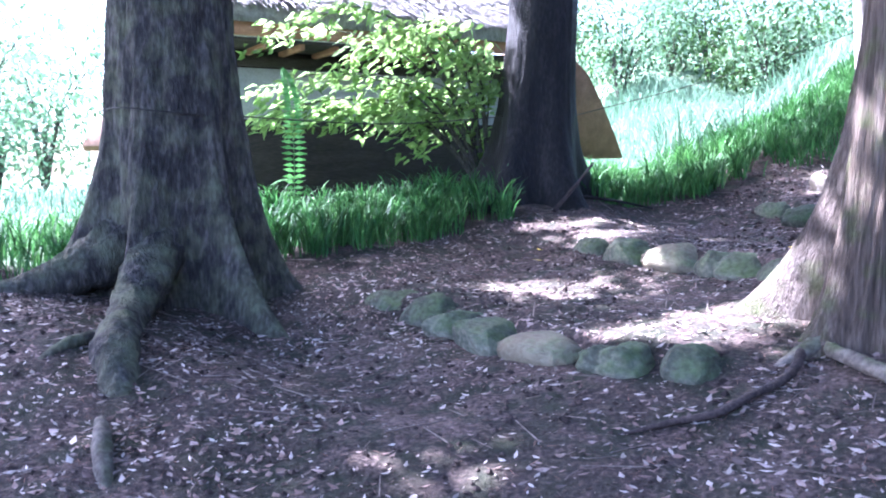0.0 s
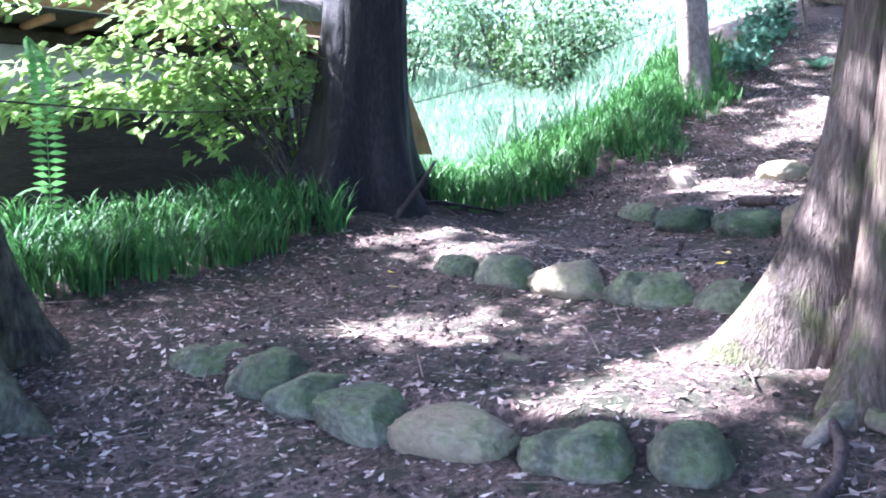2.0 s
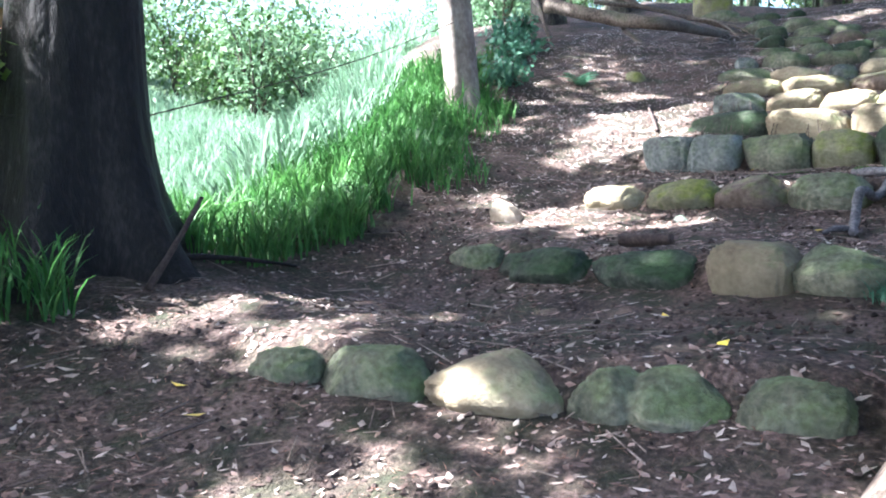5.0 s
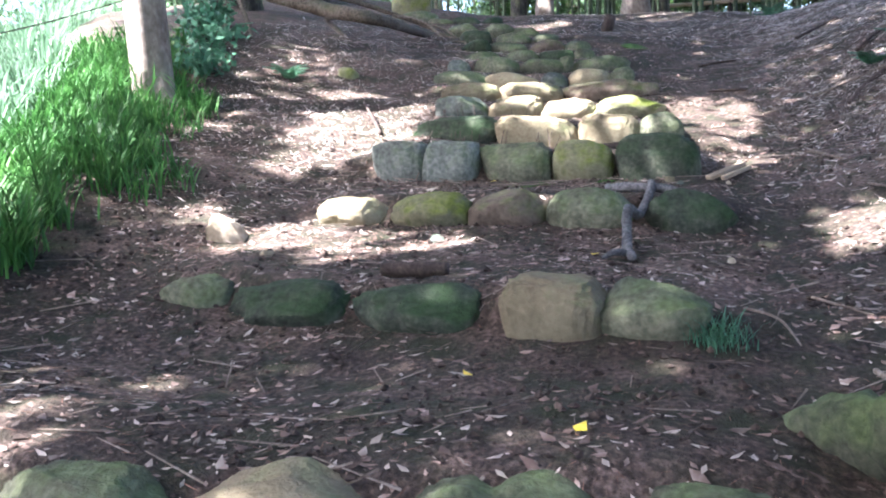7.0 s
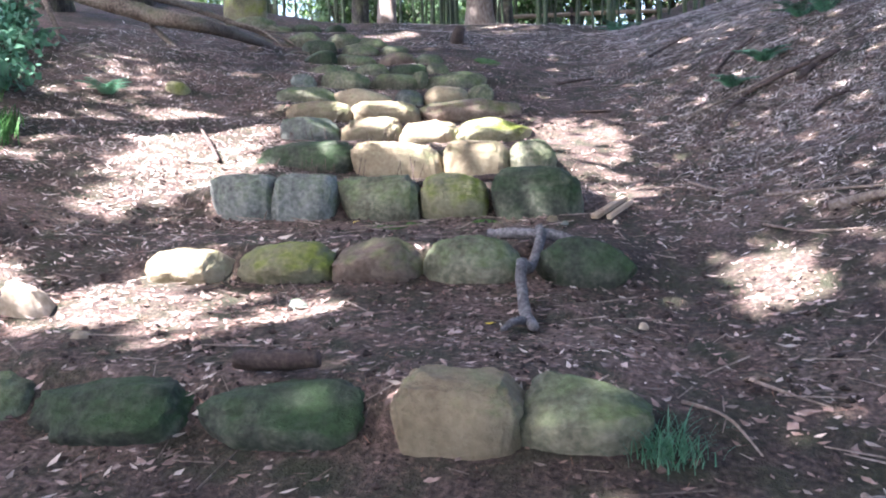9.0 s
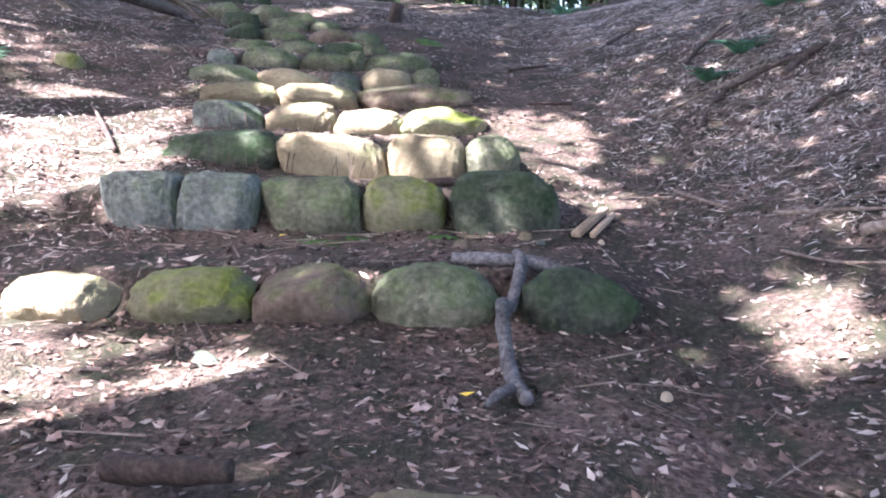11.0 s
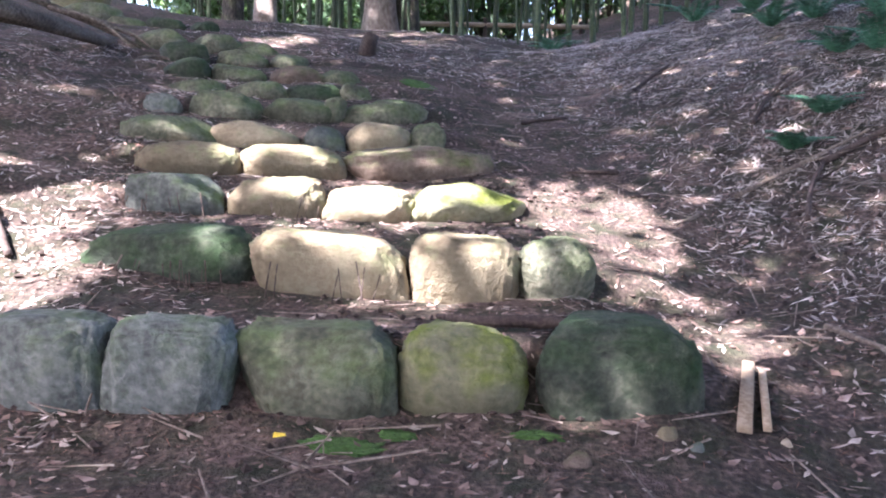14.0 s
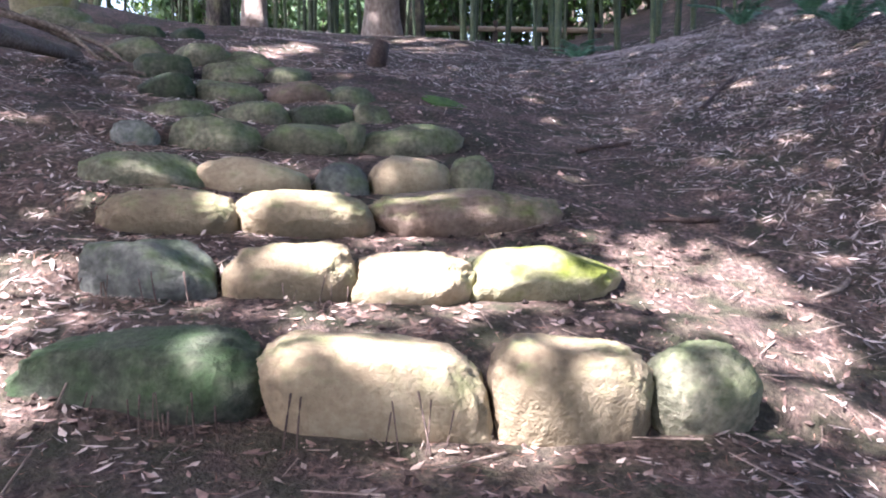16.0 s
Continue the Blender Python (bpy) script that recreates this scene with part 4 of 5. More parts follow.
leaves("foliage", pos, ways, r.normal(0, 1, (n, 3)) * (1, 1, 0.15), r.uniform(0.11, 0.2, n), r.uniform(0.06, 0.1, n), BUSH, sapling, droop=0.15)


def fern(x, y, n_fronds, length, mat, label, seed, upright=0.5, width=0.16):
    """A fern: arching fronds, each with well-spaced pinnae along its rib."""
    r = np.random.default_rng(seed)
    ob = thing("fern", x, y, ground(x, y), label, "fern")
    for k in range(n_fronds):
        a = 2 * math.pi * k / n_fronds + r.uniform(-0.5, 0.5) if n_fronds > 1 else radians(100)
        ln = length * r.uniform(0.6, 1.1)
        rise = min(0.97, max(0.1, upright + r.uniform(-0.15, 0.12)))
        out, up = ln * math.sqrt(1 - rise * rise), ln * rise
        path = curve_path([(0, 0, 0), (math.cos(a) * out * 0.45, math.sin(a) * out * 0.45, up * 0.72), (math.cos(a + 0.2) * out, math.sin(a + 0.2) * out, up * (0.97 if upright > 0.9 else 0.85))], 24)
        bm = bmesh.new()
        tube(bm, path, list(np.linspace(0.005, 0.0015, len(path))), 4)
        fr_ob = part("frond", bm, mat, ob)
        P = np.array([tuple(p) for p in path[3:]])
        T = np.gradient(P, axis=0)
        T /= np.linalg.norm(T, axis=1, keepdims=True)
        side = np.tile([math.sin(a), -math.cos(a), 0], (len(P), 1))
        u = np.linspace(0, 1, len(P))
        w = width * np.minimum(1, 0.45 + 2.2 * u) * (1 - u) ** 0.6 * r.uniform(0.85, 1.1, len(P))
        pp = np.concatenate([P, P])
        TT = np.concatenate([T, T])
        wy = np.concatenate([side, -side]) + TT * 0.35 + np.array([0, 0, -0.12]) + r.normal(0, 0.08, (len(pp), 3))
        leaves("pinnae", pp, wy, TT, np.concatenate([w, w]) + 0.012, np.full(len(pp), ln / 38), mat, fr_ob, droop=0.12)
    return ob


fern(-1.42, 9.25, 1, 1.75, FERN, "tall upright bright green fern in the grass", 5, 0.99, 0.15)
fern(-1.85, 9.0, 3, 1.0, FERN, "bright green fern in the grass", 6, 0.8, 0.14)
fern(-1.2, 9.3, 4, 0.5, FERN, "bright green fern in the grass", 7, 0.6, 0.12)
fern(2.6, 10.9, 3, 0.6, FERN, "tall fern behind the grass", 9, 0.7, 0.12)
for k, (x, y, ln) in enumerate([(10.85, 6.0, 0.34), (10.4, 6.3, 0.24), (11.9, 5.35, 0.55), (12.2, 5.6, 0.4), (14.5, 5.8, 0.6), (14.2, 5.4, 0.55), (13.4, 4.9, 0.55), (12.8, 4.7, 0.6), (17.0, 8.5, 0.5), (16.5, 6.5, 0.6), (16.0, 5.8, 0.6), (8.8, 13.9, 0.4), (8.3, 12.4, 0.3)]):
    fern(x, y, 11, ln * 1.1, FERN_DARK, "small dark green fern on the bank", 20 + k, 0.5, 0.11)

# ---- wire between the trees ----
def wire(points, label):
    bm = bmesh.new()
    path = curve_path(points, 10)
    tube(bm, path, [0.006] * len(path), 5)
    ob = part("wire", bm, WIRE)
    return tagged(ob, label, "wire")


wire([(-1.6, 7.3, 1.98), (-0.4, 8.6, 1.98), (0.93, 10.25, 2.15)], "thin wire strung between the tree trunks")
wire([(1.66, 10.35, 2.14), (4.0, 11.28, 2.76), (6.36, 12.62, 3.54)], "thin wire strung between the tree trunks")
wire([(-2.6, 6.95, 2.0), (-2.3, 6.58, 2.0), (-2.0, 6.53, 1.97), (-1.7, 6.72, 1.95)], "thin wire wrapped round the big trunk")

# ---- bamboo and rail at the head of the stair ----
rb = random.Random(4)
for k in range(120):
    x, y = rb.uniform(18.0, 27), rb.uniform(5.5, 17)
    if k < 5:
        x, y = [(17.8, 13.05), (18.2, 10.1), (18.9, 8.75), (18.3, 7.1), (19.5, 12.4)][k]
    z = ground(x, y)
    b_ob = thing("bamboo", x, y, z, "green bamboo stalk at the head of the slope", "bamboo", "bamboo stalks")
    bm = bmesh.new()
    r0 = rb.uniform(0.02, 0.055)
    lx, ly = rb.uniform(-0.05, 0.05), rb.uniform(-0.05, 0.05)
    path, rad = [], []
    for j in range(14):
        h = j * 0.42
        for dz, kk in ((0.0, 1.0), (0.02, 1.12), (0.04, 1.0)):
            path.append((lx * h, ly * h, h + dz - 0.1))
            rad.append(r0 * kk)
    tube(bm, path, rad, 8)
    part("stalk", bm, BAMBOO, b_ob)
rail = thing("rail_fence", 19.4, 10.2, ground(19.4, 10.2), "low pale bamboo rail fence at the head of the slope", "fence")
bm = bmesh.new()
tube(bm, [(0.2 * j, 1.6 - 0.55 * j, 0.28 + 0.01 * j) for j in range(8)], [0.045] * 8, 8)
part("rail", bm, WOOD_SPLIT, rail)
for j in range(3):
    bm = bmesh.new()
    tube(bm, [(0.02 + 0.65 * j, 1.5 - 1.75 * j, -0.6), (0.02 + 0.65 * j, 1.5 - 1.75 * j, 0.45)], [0.04, 0.04], 8)
    part("post", bm, BRANCH_DARK, rail)
for k in range(30):
    a = -1.0 + 2.0 * k / 29
    x, y = 19 + (9 + 5 * (k % 2)) * math.cos(a) + rb.uniform(0, 3), 11 + 17 * math.sin(a)
    # every third one takes the leaf colour with sunlight painted in
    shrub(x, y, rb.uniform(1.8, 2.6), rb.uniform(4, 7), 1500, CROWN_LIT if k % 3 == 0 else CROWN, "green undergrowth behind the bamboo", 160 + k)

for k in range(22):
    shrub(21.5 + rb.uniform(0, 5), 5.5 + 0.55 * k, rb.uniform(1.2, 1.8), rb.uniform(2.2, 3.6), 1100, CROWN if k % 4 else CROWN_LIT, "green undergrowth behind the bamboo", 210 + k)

# ---- fallen trunk with roots and mossy marker stone ----
fallen = thing("fallen_trunk", 10.6, 13.6, ground(10.6, 13.6), "weathered fallen trunk with broken roots", "log")


def fallen_piece(name, points, radii):
    path = curve_path(points, 7)
    bm = bmesh.new()
    tube(bm, path, [np.interp(i / (len(path) - 1), np.linspace(0, 1, len(radii)), radii) for i in range(len(path))], 12, 0.3, len(points))
    ob = part(name, bm, WOOD_GREY, fallen)
    ob.location = -fallen.location
    return ob


def gp(x, y, h):
    return (x, y, ground(x, y) + h)


fallen_piece("trunk", [(9.05, 13.76, 4.19), (9.53, 12.91, 3.89), (9.99, 12.29, 3.74), gp(12.15, 12.75, 0.0)], [0.11, 0.1, 0.085, 0.05])
fallen_piece("root", [(9.99, 12.29, 3.74), (10.62, 13.62, 3.98), gp(10.7, 13.3, -0.02)], [0.05, 0.045, 0.035])
fallen_piece("root", [gp(10.6, 14.2, 0.55), gp(11.3, 13.6, 0.45), gp(11.9, 13.0, 0.25), gp(12.35, 12.5, 0.0)], [0.04, 0.04, 0.03, 0.012])
fallen_piece("root", [gp(11.7, 13.2, 0.3), gp(12.0, 12.8, 0.22), gp(12.1, 12.5, 0.0)], [0.03, 0.025, 0.012])
fallen_piece("root", [gp(11.9, 13.0, 0.25), gp(12.2, 12.6, 0.15), gp(12.2, 12.35, 0.0)], [0.025, 0.02, 0.01])
fallen_piece("root", [gp(9.9, 14.9, 0.7), gp(9.5, 14.3, 0.4), gp(9.3, 13.9, 0.0)], [0.05, 0.04, 0.02])
fallen_piece("limb", [gp(10.0, 15.0, 0.5), gp(10.6, 14.6, 0.75), gp(11.0, 14.2, 0.7), gp(11.3, 13.8, 0.45)], [0.1, 0.09, 0.07, 0.04])
fallen_piece("root", [gp(11.5, 12.1, 0.02), gp(11.75, 12.05, 0.06), gp(11.95, 11.85, 0.02)], [0.012, 0.014, 0.01])
stone("marker_stone", 14.4, 14.6, 0.75, ground(14.4, 14.6), ground(14.4, 14.6) + 0.7, 0.5, -0.86, STONE_LIME, "upright mossy green stone beside the stair", 300, depth=0.35, square=0.45, detail=3, lump=0.08, group="")
stone("boulder", 14.0, 14.2, 0.8, ground(14.0, 14.2), ground(14.0, 14.2) + 0.22, 0.5, -0.86, STONE_MOSSY, "flat mossy stone at the foot of the marker", 301, detail=3, group="")

# ---- fallen branches and wood on the path ----
def branch(points, radii, mat, label, name="branch", twigs=()):
    ob = thing(name, points[0][0], points[0][1], ground(*points[0][:2]), label, "branch")
    for nm, pts_, rr_ in [("stem", points, radii)] + [("twig", a, b) for a, b in twigs]:
        path = curve_path([gp(*p) for p in pts_], 7)
        bm = bmesh.new()
        tube(bm, path, [np.interp(i / (len(path) - 1), np.linspace(0, 1, len(rr_)), rr_) for i in range(len(path))], 9, 0.3, pts_[0][0])
        o = part(nm, bm, mat, ob)
        o.location = -ob.location
    return ob


branch([(6.14, 7.62, 0.035), (6.11, 7.38, 0.05), (6.1, 7.15, 0.04), (6.08, 6.83, 0.035)], [0.03, 0.035, 0.032, 0.028], BRANCH_GREY, "grey fallen branch lying behind the stones")
branch([(6.15, 7.3, 0.09), (6.0, 7.25, 0.1), (5.78, 7.26, 0.1), (5.5, 7.24, 0.2), (5.25, 7.16, 0.06), (5.02, 7.05, 0.04)], [0.026, 0.028, 0.03, 0.032, 0.03, 0.026], BRANCH_GREY, "grey forked branch leaning on a stone", twigs=[([(5.1, 7.12, 0.04), (4.98, 7.15, 0.05), (4.9, 7.18, 0.03)], [0.025, 0.02, 0.012])])
branch([(7.58, 8.38, 0.03), (7.46, 8.15, 0.035), (7.46, 7.85, 0.045), (7.52, 7.42, 0.03)], [0.01, 0.026, 0.03, 0.025], BRANCH_DARK, "dark branch lying behind the stones")
branch([(4.06, 8.12, 0.06), (4.08, 7.95, 0.07), (4.1, 7.74, 0.075)], [0.04, 0.045, 0.035], BRANCH_DARK, "short dark log behind the mossy stone", "short_log")
branch([(1.38, 9.45, 0.02), (1.62, 9.58, 0.24), (1.86, 9.72, 0.5)], [0.024, 0.02, 0.014], BRANCH_DARK, "brown stick leaning at the foot of the dark tree", "stick")
branch([(7.6, 10.6, 0.03), (7.9, 10.9, 0.04), (8.3, 11.3, 0.02)], [0.02, 0.022, 0.012], BRANCH_DARK, "dark stick on the slope", "stick")
for a, b, thick in [((10.4, 7.55), (10.3, 7.95), 0.02), ((11.6, 8.4), (11.9, 8.0), 0.02), ((9.86, 6.77), (10.35, 5.81), 0.018), ((9.98, 5.71), (10.31, 5.31), 0.03), ((10.08, 6.17), (10.36, 5.34), 0.026),
                    ((6.96, 5.6), (6.8, 5.2), 0.04), ((8.15, 6.56), (7.6, 6.24), 0.016), ((9.14, 5.6), (9.3, 5.3), 0.02), ((9.4, 6.4), (10.2, 6.1), 0.02), ((7.4, 6.0), (7.0, 5.3), 0.012), ((7.2, 5.9), (7.3, 5.2), 0.01),
                    ((6.9, 6.0), (6.5, 5.4), 0.01), ((9.7, 7.0), (9.5, 7.2), 0.014), ((11.0, 6.5), (11.8, 6.1), 0.02), ((12.6, 7.4), (13.5, 7.0), 0.02), ((4.4, 6.3), (4.1, 6.0), 0.008), ((4.75, 6.05), (4.5, 5.75), 0.008), ((3.9, 5.7), (3.6, 5.5), 0.012)]:
    m = ((a[0] + b[0]) / 2 + 0.06 * math.sin(9 * a[0]), (a[1] + b[1]) / 2 + 0.05 * math.sin(7 * b[0]))
    q = (m[0] + 0.5 * (b[0] - m[0]) + 0.35 * (b[1] - m[1]), m[1] + 0.5 * (b[1] - m[1]) - 0.35 * (b[0] - m[0]))
    branch([(*a, 0.015), (*m, 0.03), (*b, 0.015)], [thick, thick * 0.85, thick * 0.5], BRANCH_DARK if a[0] > 8 and thick > 0.018 else TWIG, "thin dead branch lying on leafy soil", "dead_branch", [([(*m, 0.03), (*q, 0.05)], [thick * 0.5, thick * 0.25])])
stump = thing("stump", 14.0, 10.55, ground(14.0, 10.55), "small cut stump leaning on the slope", "stump")
bm = bmesh.new()
tube(bm, [(0, 0, -0.1), (0.02, -0.03, 0.08), (0.05, -0.08, 0.24)], [0.11, 0.10, 0.085], 12, 0.15, 3)
part("wood", bm, BRANCH_DARK, stump)


def plank(x, y, turn, ln, wd, label):
    bm = bmesh.new()
    box(bm, (ln, wd, 0.03), Matrix.Identity(4))
    for v in bm.verts:
        v.co.y += 0.01 * noise.noise(v.co * 9)
        v.co.z += 0.012 * noise.noise(v.co * 5)
    ob = part("wood_slat", bm, WOOD_SPLIT)
    e = 0.15
    ob.matrix_world = pose(x, y, ground(x, y) + 0.025, 0, -math.degrees(math.atan2(ground(x + e * math.cos(radians(turn)), y + e * math.sin(radians(turn))) - ground(x, y), e)), turn)
    return tagged(ob, label, "wood")


plank(7.3, 7.05, -9.5, 0.68, 0.055, "split pale wood slat lying on the soil")
plank(7.32, 6.98, -7.5, 0.6, 0.03, "split pale wood slat lying on the soil")

# ---- litter ----


def litter(name, n, boxes, mat, l_lo, l_hi, ratio, seed, label, lift=0.006, curl=0.3, fade=0.0):
    r = np.random.default_rng(seed)
    parts_ = []
    area = [abs((b - a) * (d - c)) * k for a, b, c, d, k in boxes]
    for (a, b, c, d, _), w in zip(boxes, area):
        m = int(n * w / sum(area))
        parts_.append(np.column_stack([r.uniform(a, b, m), r.uniform(c, d, m)]))
    p = np.concatenate(parts_)
    p = p[beyond_edge(p[:, 0], p[:, 1]) < 0.15]
    # leaves gather in drifts and lie thinner where people tread
    drift = 0.55 + 0.3 * np.sin(p[:, 0] * 2.3 + 1.7 * np.sin(p[:, 1] * 1.9)) * np.sin(p[:, 1] * 2.7 + np.sin(p[:, 0] * 1.3)) + 0.2 * np.sin(p[:, 0] * 6.1 + p[:, 1] * 4.7) * np.sin(p[:, 1] * 7.3 - p[:, 0] * 3.1)
    trodden = np.exp(-(((p[:, 0] - 3.9) / 0.9) ** 2 + ((p[:, 1] - 6.2) / 1.2) ** 2)) + np.exp(-(((p[:, 0] - 0.3) / 0.9) ** 2 + ((p[:, 1] - 4.5) / 0.7) ** 2)) + np.exp(-(((p[:, 0] - 3.0) / 0.6) ** 2 + ((p[:, 1] - 7.3) / 0.9) ** 2))
    drift = drift * (1 - 0.75 * np.minimum(trodden, 1))
    if fade:
        drift = drift * smooth(fade - p[:, 1] + 0.9 * lattice(p[:, 0] * 0.9, p[:, 1] * 0.9, 5) + 0.3 * np.clip(p[:, 0] - 9, 0, 9), -0.6, 1.6) * smooth(p[:, 0], 5.8, 8.6)
    p = p[r.uniform(0, 1, len(p)) < np.clip(drift, 0.0 if fade else 0.06, 1)]
    n = len(p)
    z = ground_array(p[:, 0], p[:, 1]) + bumps(p[:, 0], p[:, 1])
    e = 0.05
    sxn = (ground_array(p[:, 0] + e, p[:, 1]) - ground_array(p[:, 0] - e, p[:, 1])) / (2 * e)
    syn = (ground_array(p[:, 0], p[:, 1] + e) - ground_array(p[:, 0], p[:, 1] - e)) / (2 * e)
    a = r.uniform(0, 2 * math.pi, n)
    ca, sa = np.cos(a), np.sin(a)
    tilt = r.normal(0, 0.13, n)
    way = np.stack([ca, sa, sxn * ca + syn * sa + tilt], 1)
    side = np.stack([-sa, ca, -sxn * sa + syn * ca + r.normal(0, 0.15, n)], 1)
    ln = l_lo + (l_hi - l_lo) * r.uniform(0, 1, n) ** 1.8
    ob = leaves(name, np.column_stack([p, z + lift + np.abs(tilt) * ln * 0.3]), way, side, ln, ln * ratio * r.uniform(0.6, 1.3, n), mat, fold=curl * 0.5)
    return tagged(ob, label, "litter", kind="stuff")


litter("dry_leaves", 62000, [(-3, 5, 2.5, 10, 1.0), (4, 14, 5, 13, 0.8), (13, 19, 6, 14, 0.3)], LEAF_DRY, 0.012, 0.085, 0.5, 31, "brown fallen leaves scattered over the soil")
litter("pale_leaves", 9000, [(-3, 5, 2.5, 10, 1.0), (4, 9, 5, 13, 0.8)], LEAF_PALE, 0.02, 0.085, 0.4, 33, "pale dry fallen leaves scattered over the soil")
litter("pale_leaves", 5500, [(-3, 3, 2.5, 7.6, 1.0)], LEAF_PALE, 0.02, 0.075, 0.42, 38, "pale dry fallen leaves by the big tree")
litter("bamboo_leaves", 130000, [(6, 17, 3.2, 9.5, 1.0)], LEAF_BAMBOO, 0.03, 0.12, 0.15, 34, "pale narrow dead bamboo leaves on the bank", fade=7.0)
litter("bamboo_leaves", 36000, [(7, 12, 9.9, 14.5, 0.5), (13, 19.5, 6, 13, 0.5), (4, 8, 9.5, 12, 0.3)], LEAF_BAMBOO, 0.03, 0.11, 0.18, 35, "pale narrow dead bamboo leaves beside the stair")


def twigs(n, boxes, seed):
    r = np.random.default_rng(seed)
    vs, fs = [], []
    k = 0
    for a, b, c, d, m in boxes:
        for _ in range(int(n * m)):
            x, y, t = r.uniform(a, b), r.uniform(c, d), r.uniform(0, math.pi)
            ln = 0.04 + 0.32 * r.uniform(0, 1) ** 2.4
            w = 0.0025 + 0.012 * ln
            if beyond_edge(np.array([x]), np.array([y]))[0] > 0.1:
                continue
            cx, sy_ = math.cos(t), math.sin(t)
            e0, e1 = gp(x, y, 0.01 + r.uniform(0, 0.02)), gp(x + ln * cx, y + ln * sy_, 0.01 + r.uniform(0, 0.02))
            ring = []
            for e, ww in ((e0, w), (e1, w * 0.5)):
                for q in range(3):
                    an = 2 * math.pi * q / 3
                    ring.append((e[0] - sy_ * ww * math.cos(an), e[1] + cx * ww * math.cos(an), e[2] + ww * math.sin(an)))
            vs += ring
            fs += [(k + q, k + (q + 1) % 3, k + 3 + (q + 1) % 3, k + 3 + q) for q in range(3)]
            k += 6
    ob = mesh_np("twigs", vs, fs, TWIG)
    return tagged(ob, "thin dead twigs scattered over the soil", "twigs", kind="stuff")


def crumbs(n, x0, x1, y0, y1, seed):
    """Crumbs of earth and grit, each a squat uneven eight-sided lump."""
    r = np.random.default_rng(seed)
    x, y = r.uniform(x0, x1, n), r.uniform(y0, y1, n)
    keep = (beyond_edge(x, y) < 0.1) & (lattice(x * 1.7, y * 1.7, 8) + r.uniform(-0.6, 0.6, n) > 0)
    x, y = x[keep], y[keep]
    n = len(x)
    base = np.array([(1, 0, 0), (0, 1, 0), (-1, 0, 0), (0, -1, 0), (0, 0, 0.7), (0, 0, -0.7)], float)
    size = 0.006 + 0.022 * r.uniform(0, 1, n) ** 3
    v = base[None] * r.uniform(0.6, 1.3, (n, 6, 1)) * size[:, None, None] + r.normal(0, 0.12, (n, 6, 3)) * size[:, None, None]
    v += np.stack([x, y, ground_array(x, y) + bumps(x, y) + size * 0.3], 1)[:, None]
    tri = np.array([(0, 1, 4), (1, 2, 4), (2, 3, 4), (3, 0, 4), (1, 0, 5), (2, 1, 5), (3, 2, 5), (0, 3, 5)])
    ob = mesh_np("soil_crumbs", v.reshape(-1, 3), (np.arange(n)[:, None, None] * 6 + tri).reshape(-1, 3), CLOD, smooth_faces=False)
    return tagged(ob, "dark crumbs of earth and grit on the path", "soil", kind="stuff")


crumbs(26000, -3, 10, 2.8, 11, 61)
litter("needles", 26000, [(-2.5, 5, 2.8, 10, 1.0), (4, 10, 6, 11, 0.9)], NEEDLE, 0.03, 0.09, 0.05, 36, "red-brown cedar needles drifted over the soil")
twigs(1, [(-3, 6, 3, 10, 750), (6, 14, 5, 12, 700), (8, 14, 4, 7, 700)], 41)
for k, (x, y, s) in enumerate([(2.71, 6.45, 0.09), (3.28, 7.14, 0.08), (1.08, 8.11, 0.10), (1.05, 7.83, 0.10), (6.57, 8.77, 0.09), (5.0, 7.3, 0.06)]):
    p = np.array([gp(x, y, 0.025)])
    ob = leaves("leaf", p, np.array([[math.cos(k), math.sin(k), 0.1]]), np.array([[-math.sin(k), math.cos(k), 0.15]]), [s], [s * 0.55], LEAF_YELLOW)
    tagged(ob, "yellow fallen leaf on the soil", "leaf", "yellow leaves")


ob = leaves("leaf", np.array([gp(5.75, 8.91, 0.03)]), np.array([[0.2, -0.95, 0.2]]), np.array([[0.9, 0.2, 0.5]]), [0.12], [0.045], LEAF_PALE, fold=0.4)
tagged(ob, "pale curled dead leaf on the soil", "leaf")
for k, (x, y, w, look_) in enumerate([(6.86, 7.38, 0.1, STONE_TAN), (6.8, 7.28, 0.07, STONE_GREY), (6.58, 7.69, 0.11, STONE_BROWN), (6.95, 6.95, 0.06, STONE_PALE), (5.3, 6.55, 0.07, STONE_PALE), (5.0, 8.35, 0.12, STONE_GREY), (4.2, 9.1, 0.1, STONE_PALE), (8.9, 12.0, 0.3, STONE_LIME)]):
    g = ground(x, y)
    stone("pebble", x, y, w, g + 0.0, g + w * 0.45, 0.4, -0.9, look_, "small loose pebble on the soil", 500 + k, depth=w * 0.8, detail=3, group="loose pebbles", under=0.1)
for k, (x, y) in enumerate([(8.1, 13.5), (9.2, 14.5), (8.6, 14.2), (7.5, 13.0)]):
    shrub(x, y, 0.35, 0.4, 260, FERN_DARK, "low dark green leafy plant beside the slope", 400 + k, "leafy_plant")

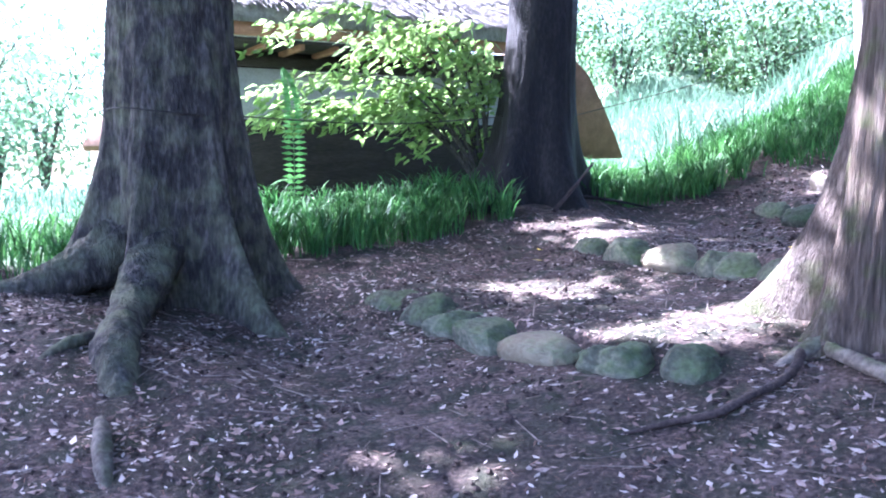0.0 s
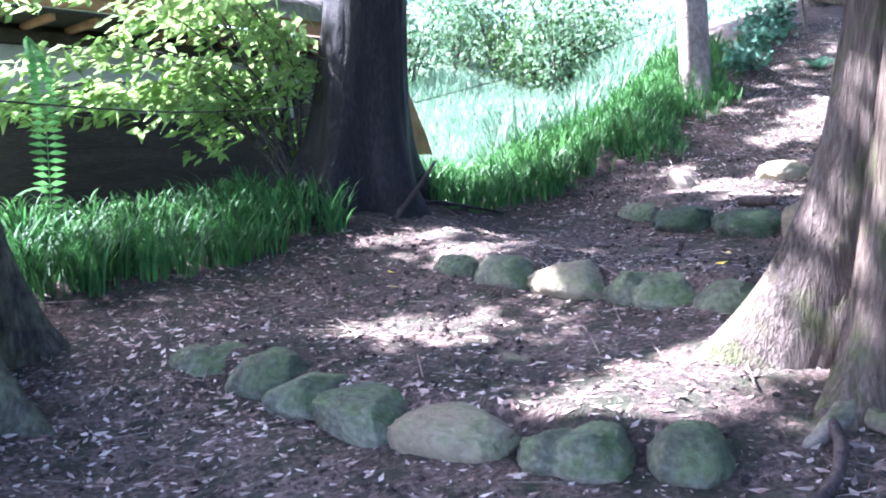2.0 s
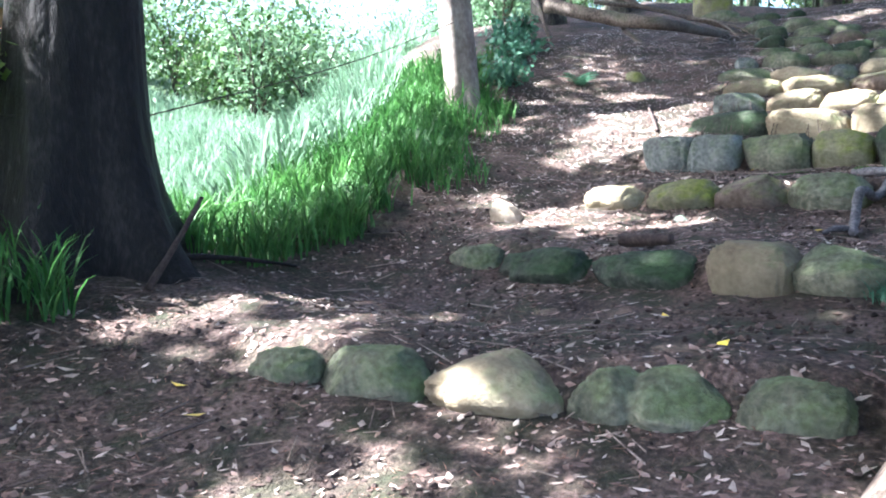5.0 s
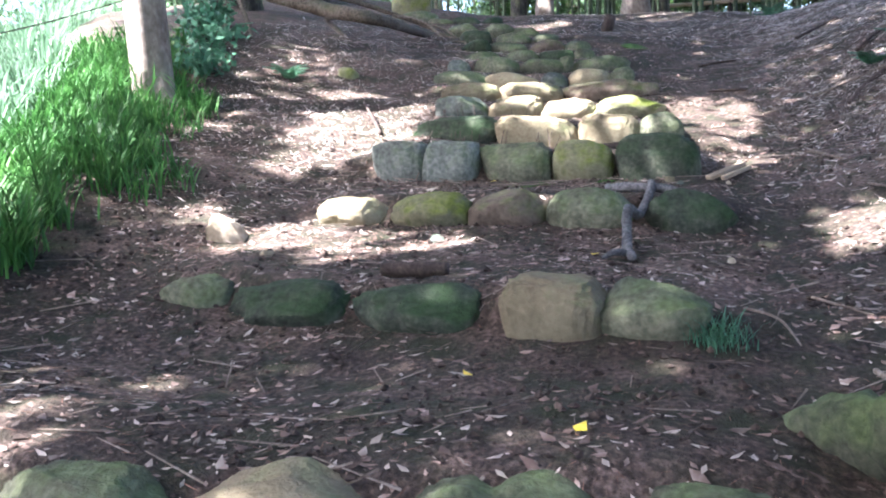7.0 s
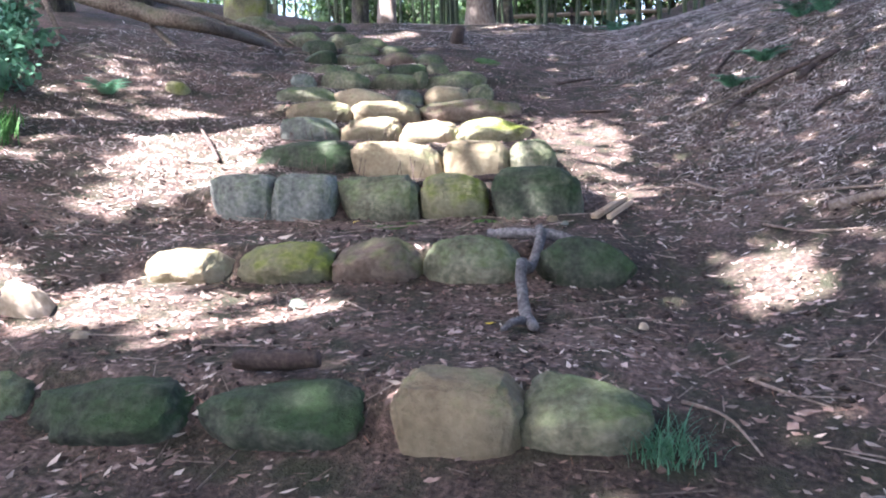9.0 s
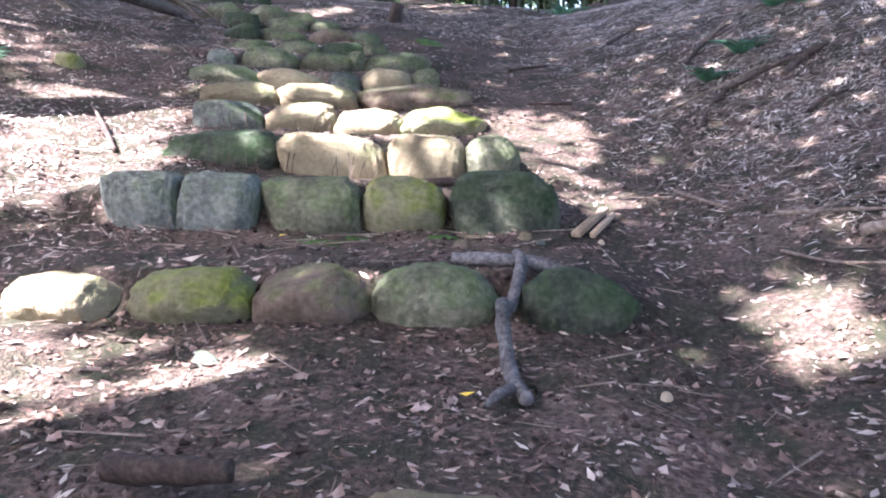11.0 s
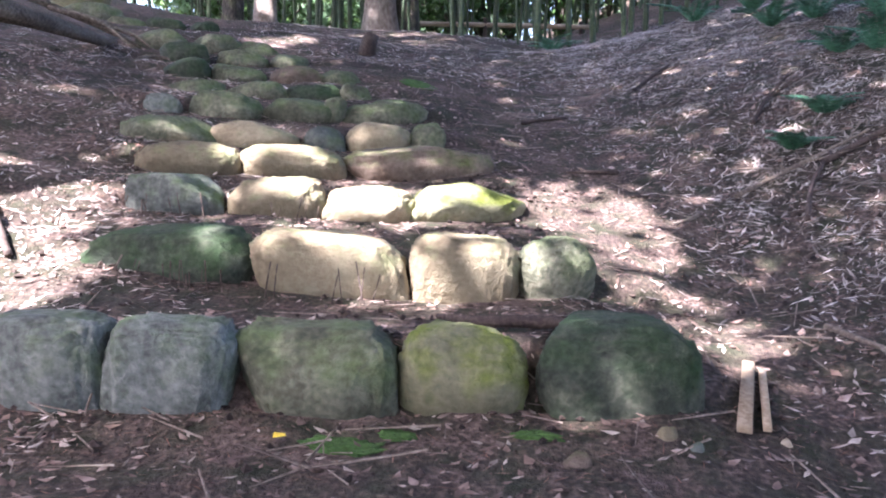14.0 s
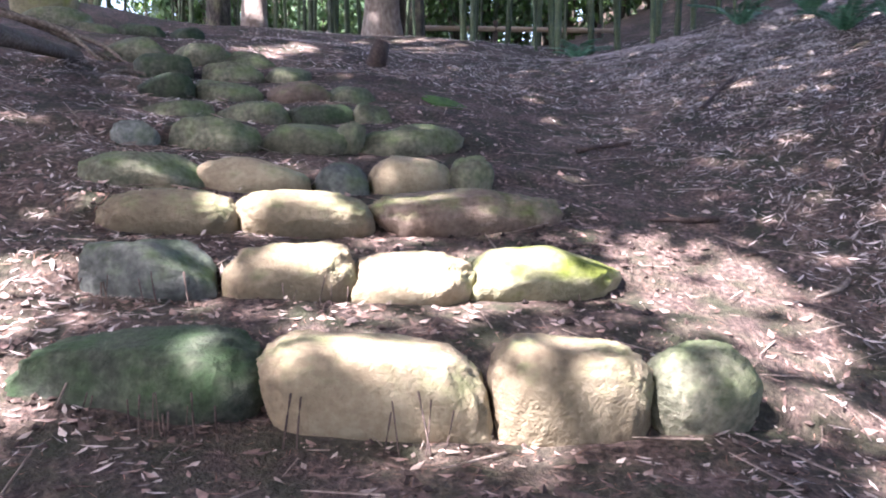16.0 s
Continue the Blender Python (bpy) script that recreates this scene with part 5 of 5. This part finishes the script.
# moss pads and a dark grass tuft
for k, (x, y, w, d) in enumerate([(6.6, 8.52, 0.07, 0.14), (6.72, 8.35, 0.05, 0.07), (6.78, 7.85, 0.04, 0.09), (12.5, 9.55, 0.12, 0.18)]):
    bm = bmesh.new()
    bmesh.ops.create_icosphere(bm, subdivisions=4, radius=1)
    for v in bm.verts:
        n = v.co.normalized()
        s = 1 + 0.35 * noise.noise(n * 2.2 + Vector((k * 3, 0, 0))) + 0.2 * noise.noise(n * 6 + Vector((0, k * 3, 0)))
        px, py = x + n.x * w * s, y + n.y * d * s
        v.co = Vector((px - x, py - y, ground(px, py) - ground(x, y) + n.z * 0.012 * s))
    ob = part("moss_pad", bm, MOSS_MAT)
    ob.location = (x, y, ground(x, y) + 0.004)
    tagged(ob, "low green moss patch on the soil", "moss")
r = np.random.default_rng(91)
n = 220
p = np.column_stack([r.normal(4.0, 0.06, n), r.normal(6.32, 0.07, n)])
a, m = r.uniform(0, 6.28, n), r.uniform(0.2, 0.9, n)
ob = blades("grass_tuft", np.column_stack([p, ground_array(p[:, 0], p[:, 1])]), np.stack([np.cos(a) * m, np.sin(a) * m], 1), r.uniform(0.08, 0.2, n), r.uniform(0.004, 0.008, n), FERN_DARK)
tagged(ob, "dark green grass tuft beside a stone", "grass", kind="stuff")

# rootlets that hang over the faces of the undercut stones
for (x, y, w, foot, top), (dx, dy), cnt in [(ROW_G[1][0], ROW_G[0], 14), (ROW_G[1][1], ROW_G[0], 7), (ROW_H[1][0], ROW_H[0], 8), (ROW_H[1][1], ROW_H[0], 5)]:
    r = random.Random(int(x * 100))
    bm = bmesh.new()
    nx, ny = -dy, dx
    for k in range(cnt):
        u = r.uniform(-0.42, 0.42) * w
        h0, h1 = foot + (top - foot) * r.uniform(0.35, 0.6), foot - 0.02
        off0, off1 = 0.085, 0.14
        lean = r.uniform(-0.05, 0.05)
        a = Vector((x + dx * u - nx * off0, y + dy * u - ny * off0, h0))
        e = Vector((x + dx * (u + lean) - nx * off1, y + dy * (u + lean) - ny * off1, h1))
        tube(bm, curve_path([a, a.lerp(e, 0.5) + Vector((-nx * 0.02, -ny * 0.02, 0.0)), e], 3), [0.002 + 0.0025 * r.random()] * 7, 4)
    ob = part("rootlets", bm, BRANCH_DARK)
    tagged(ob, "thin dry rootlets hanging over a stone face", "roots", kind="stuff")
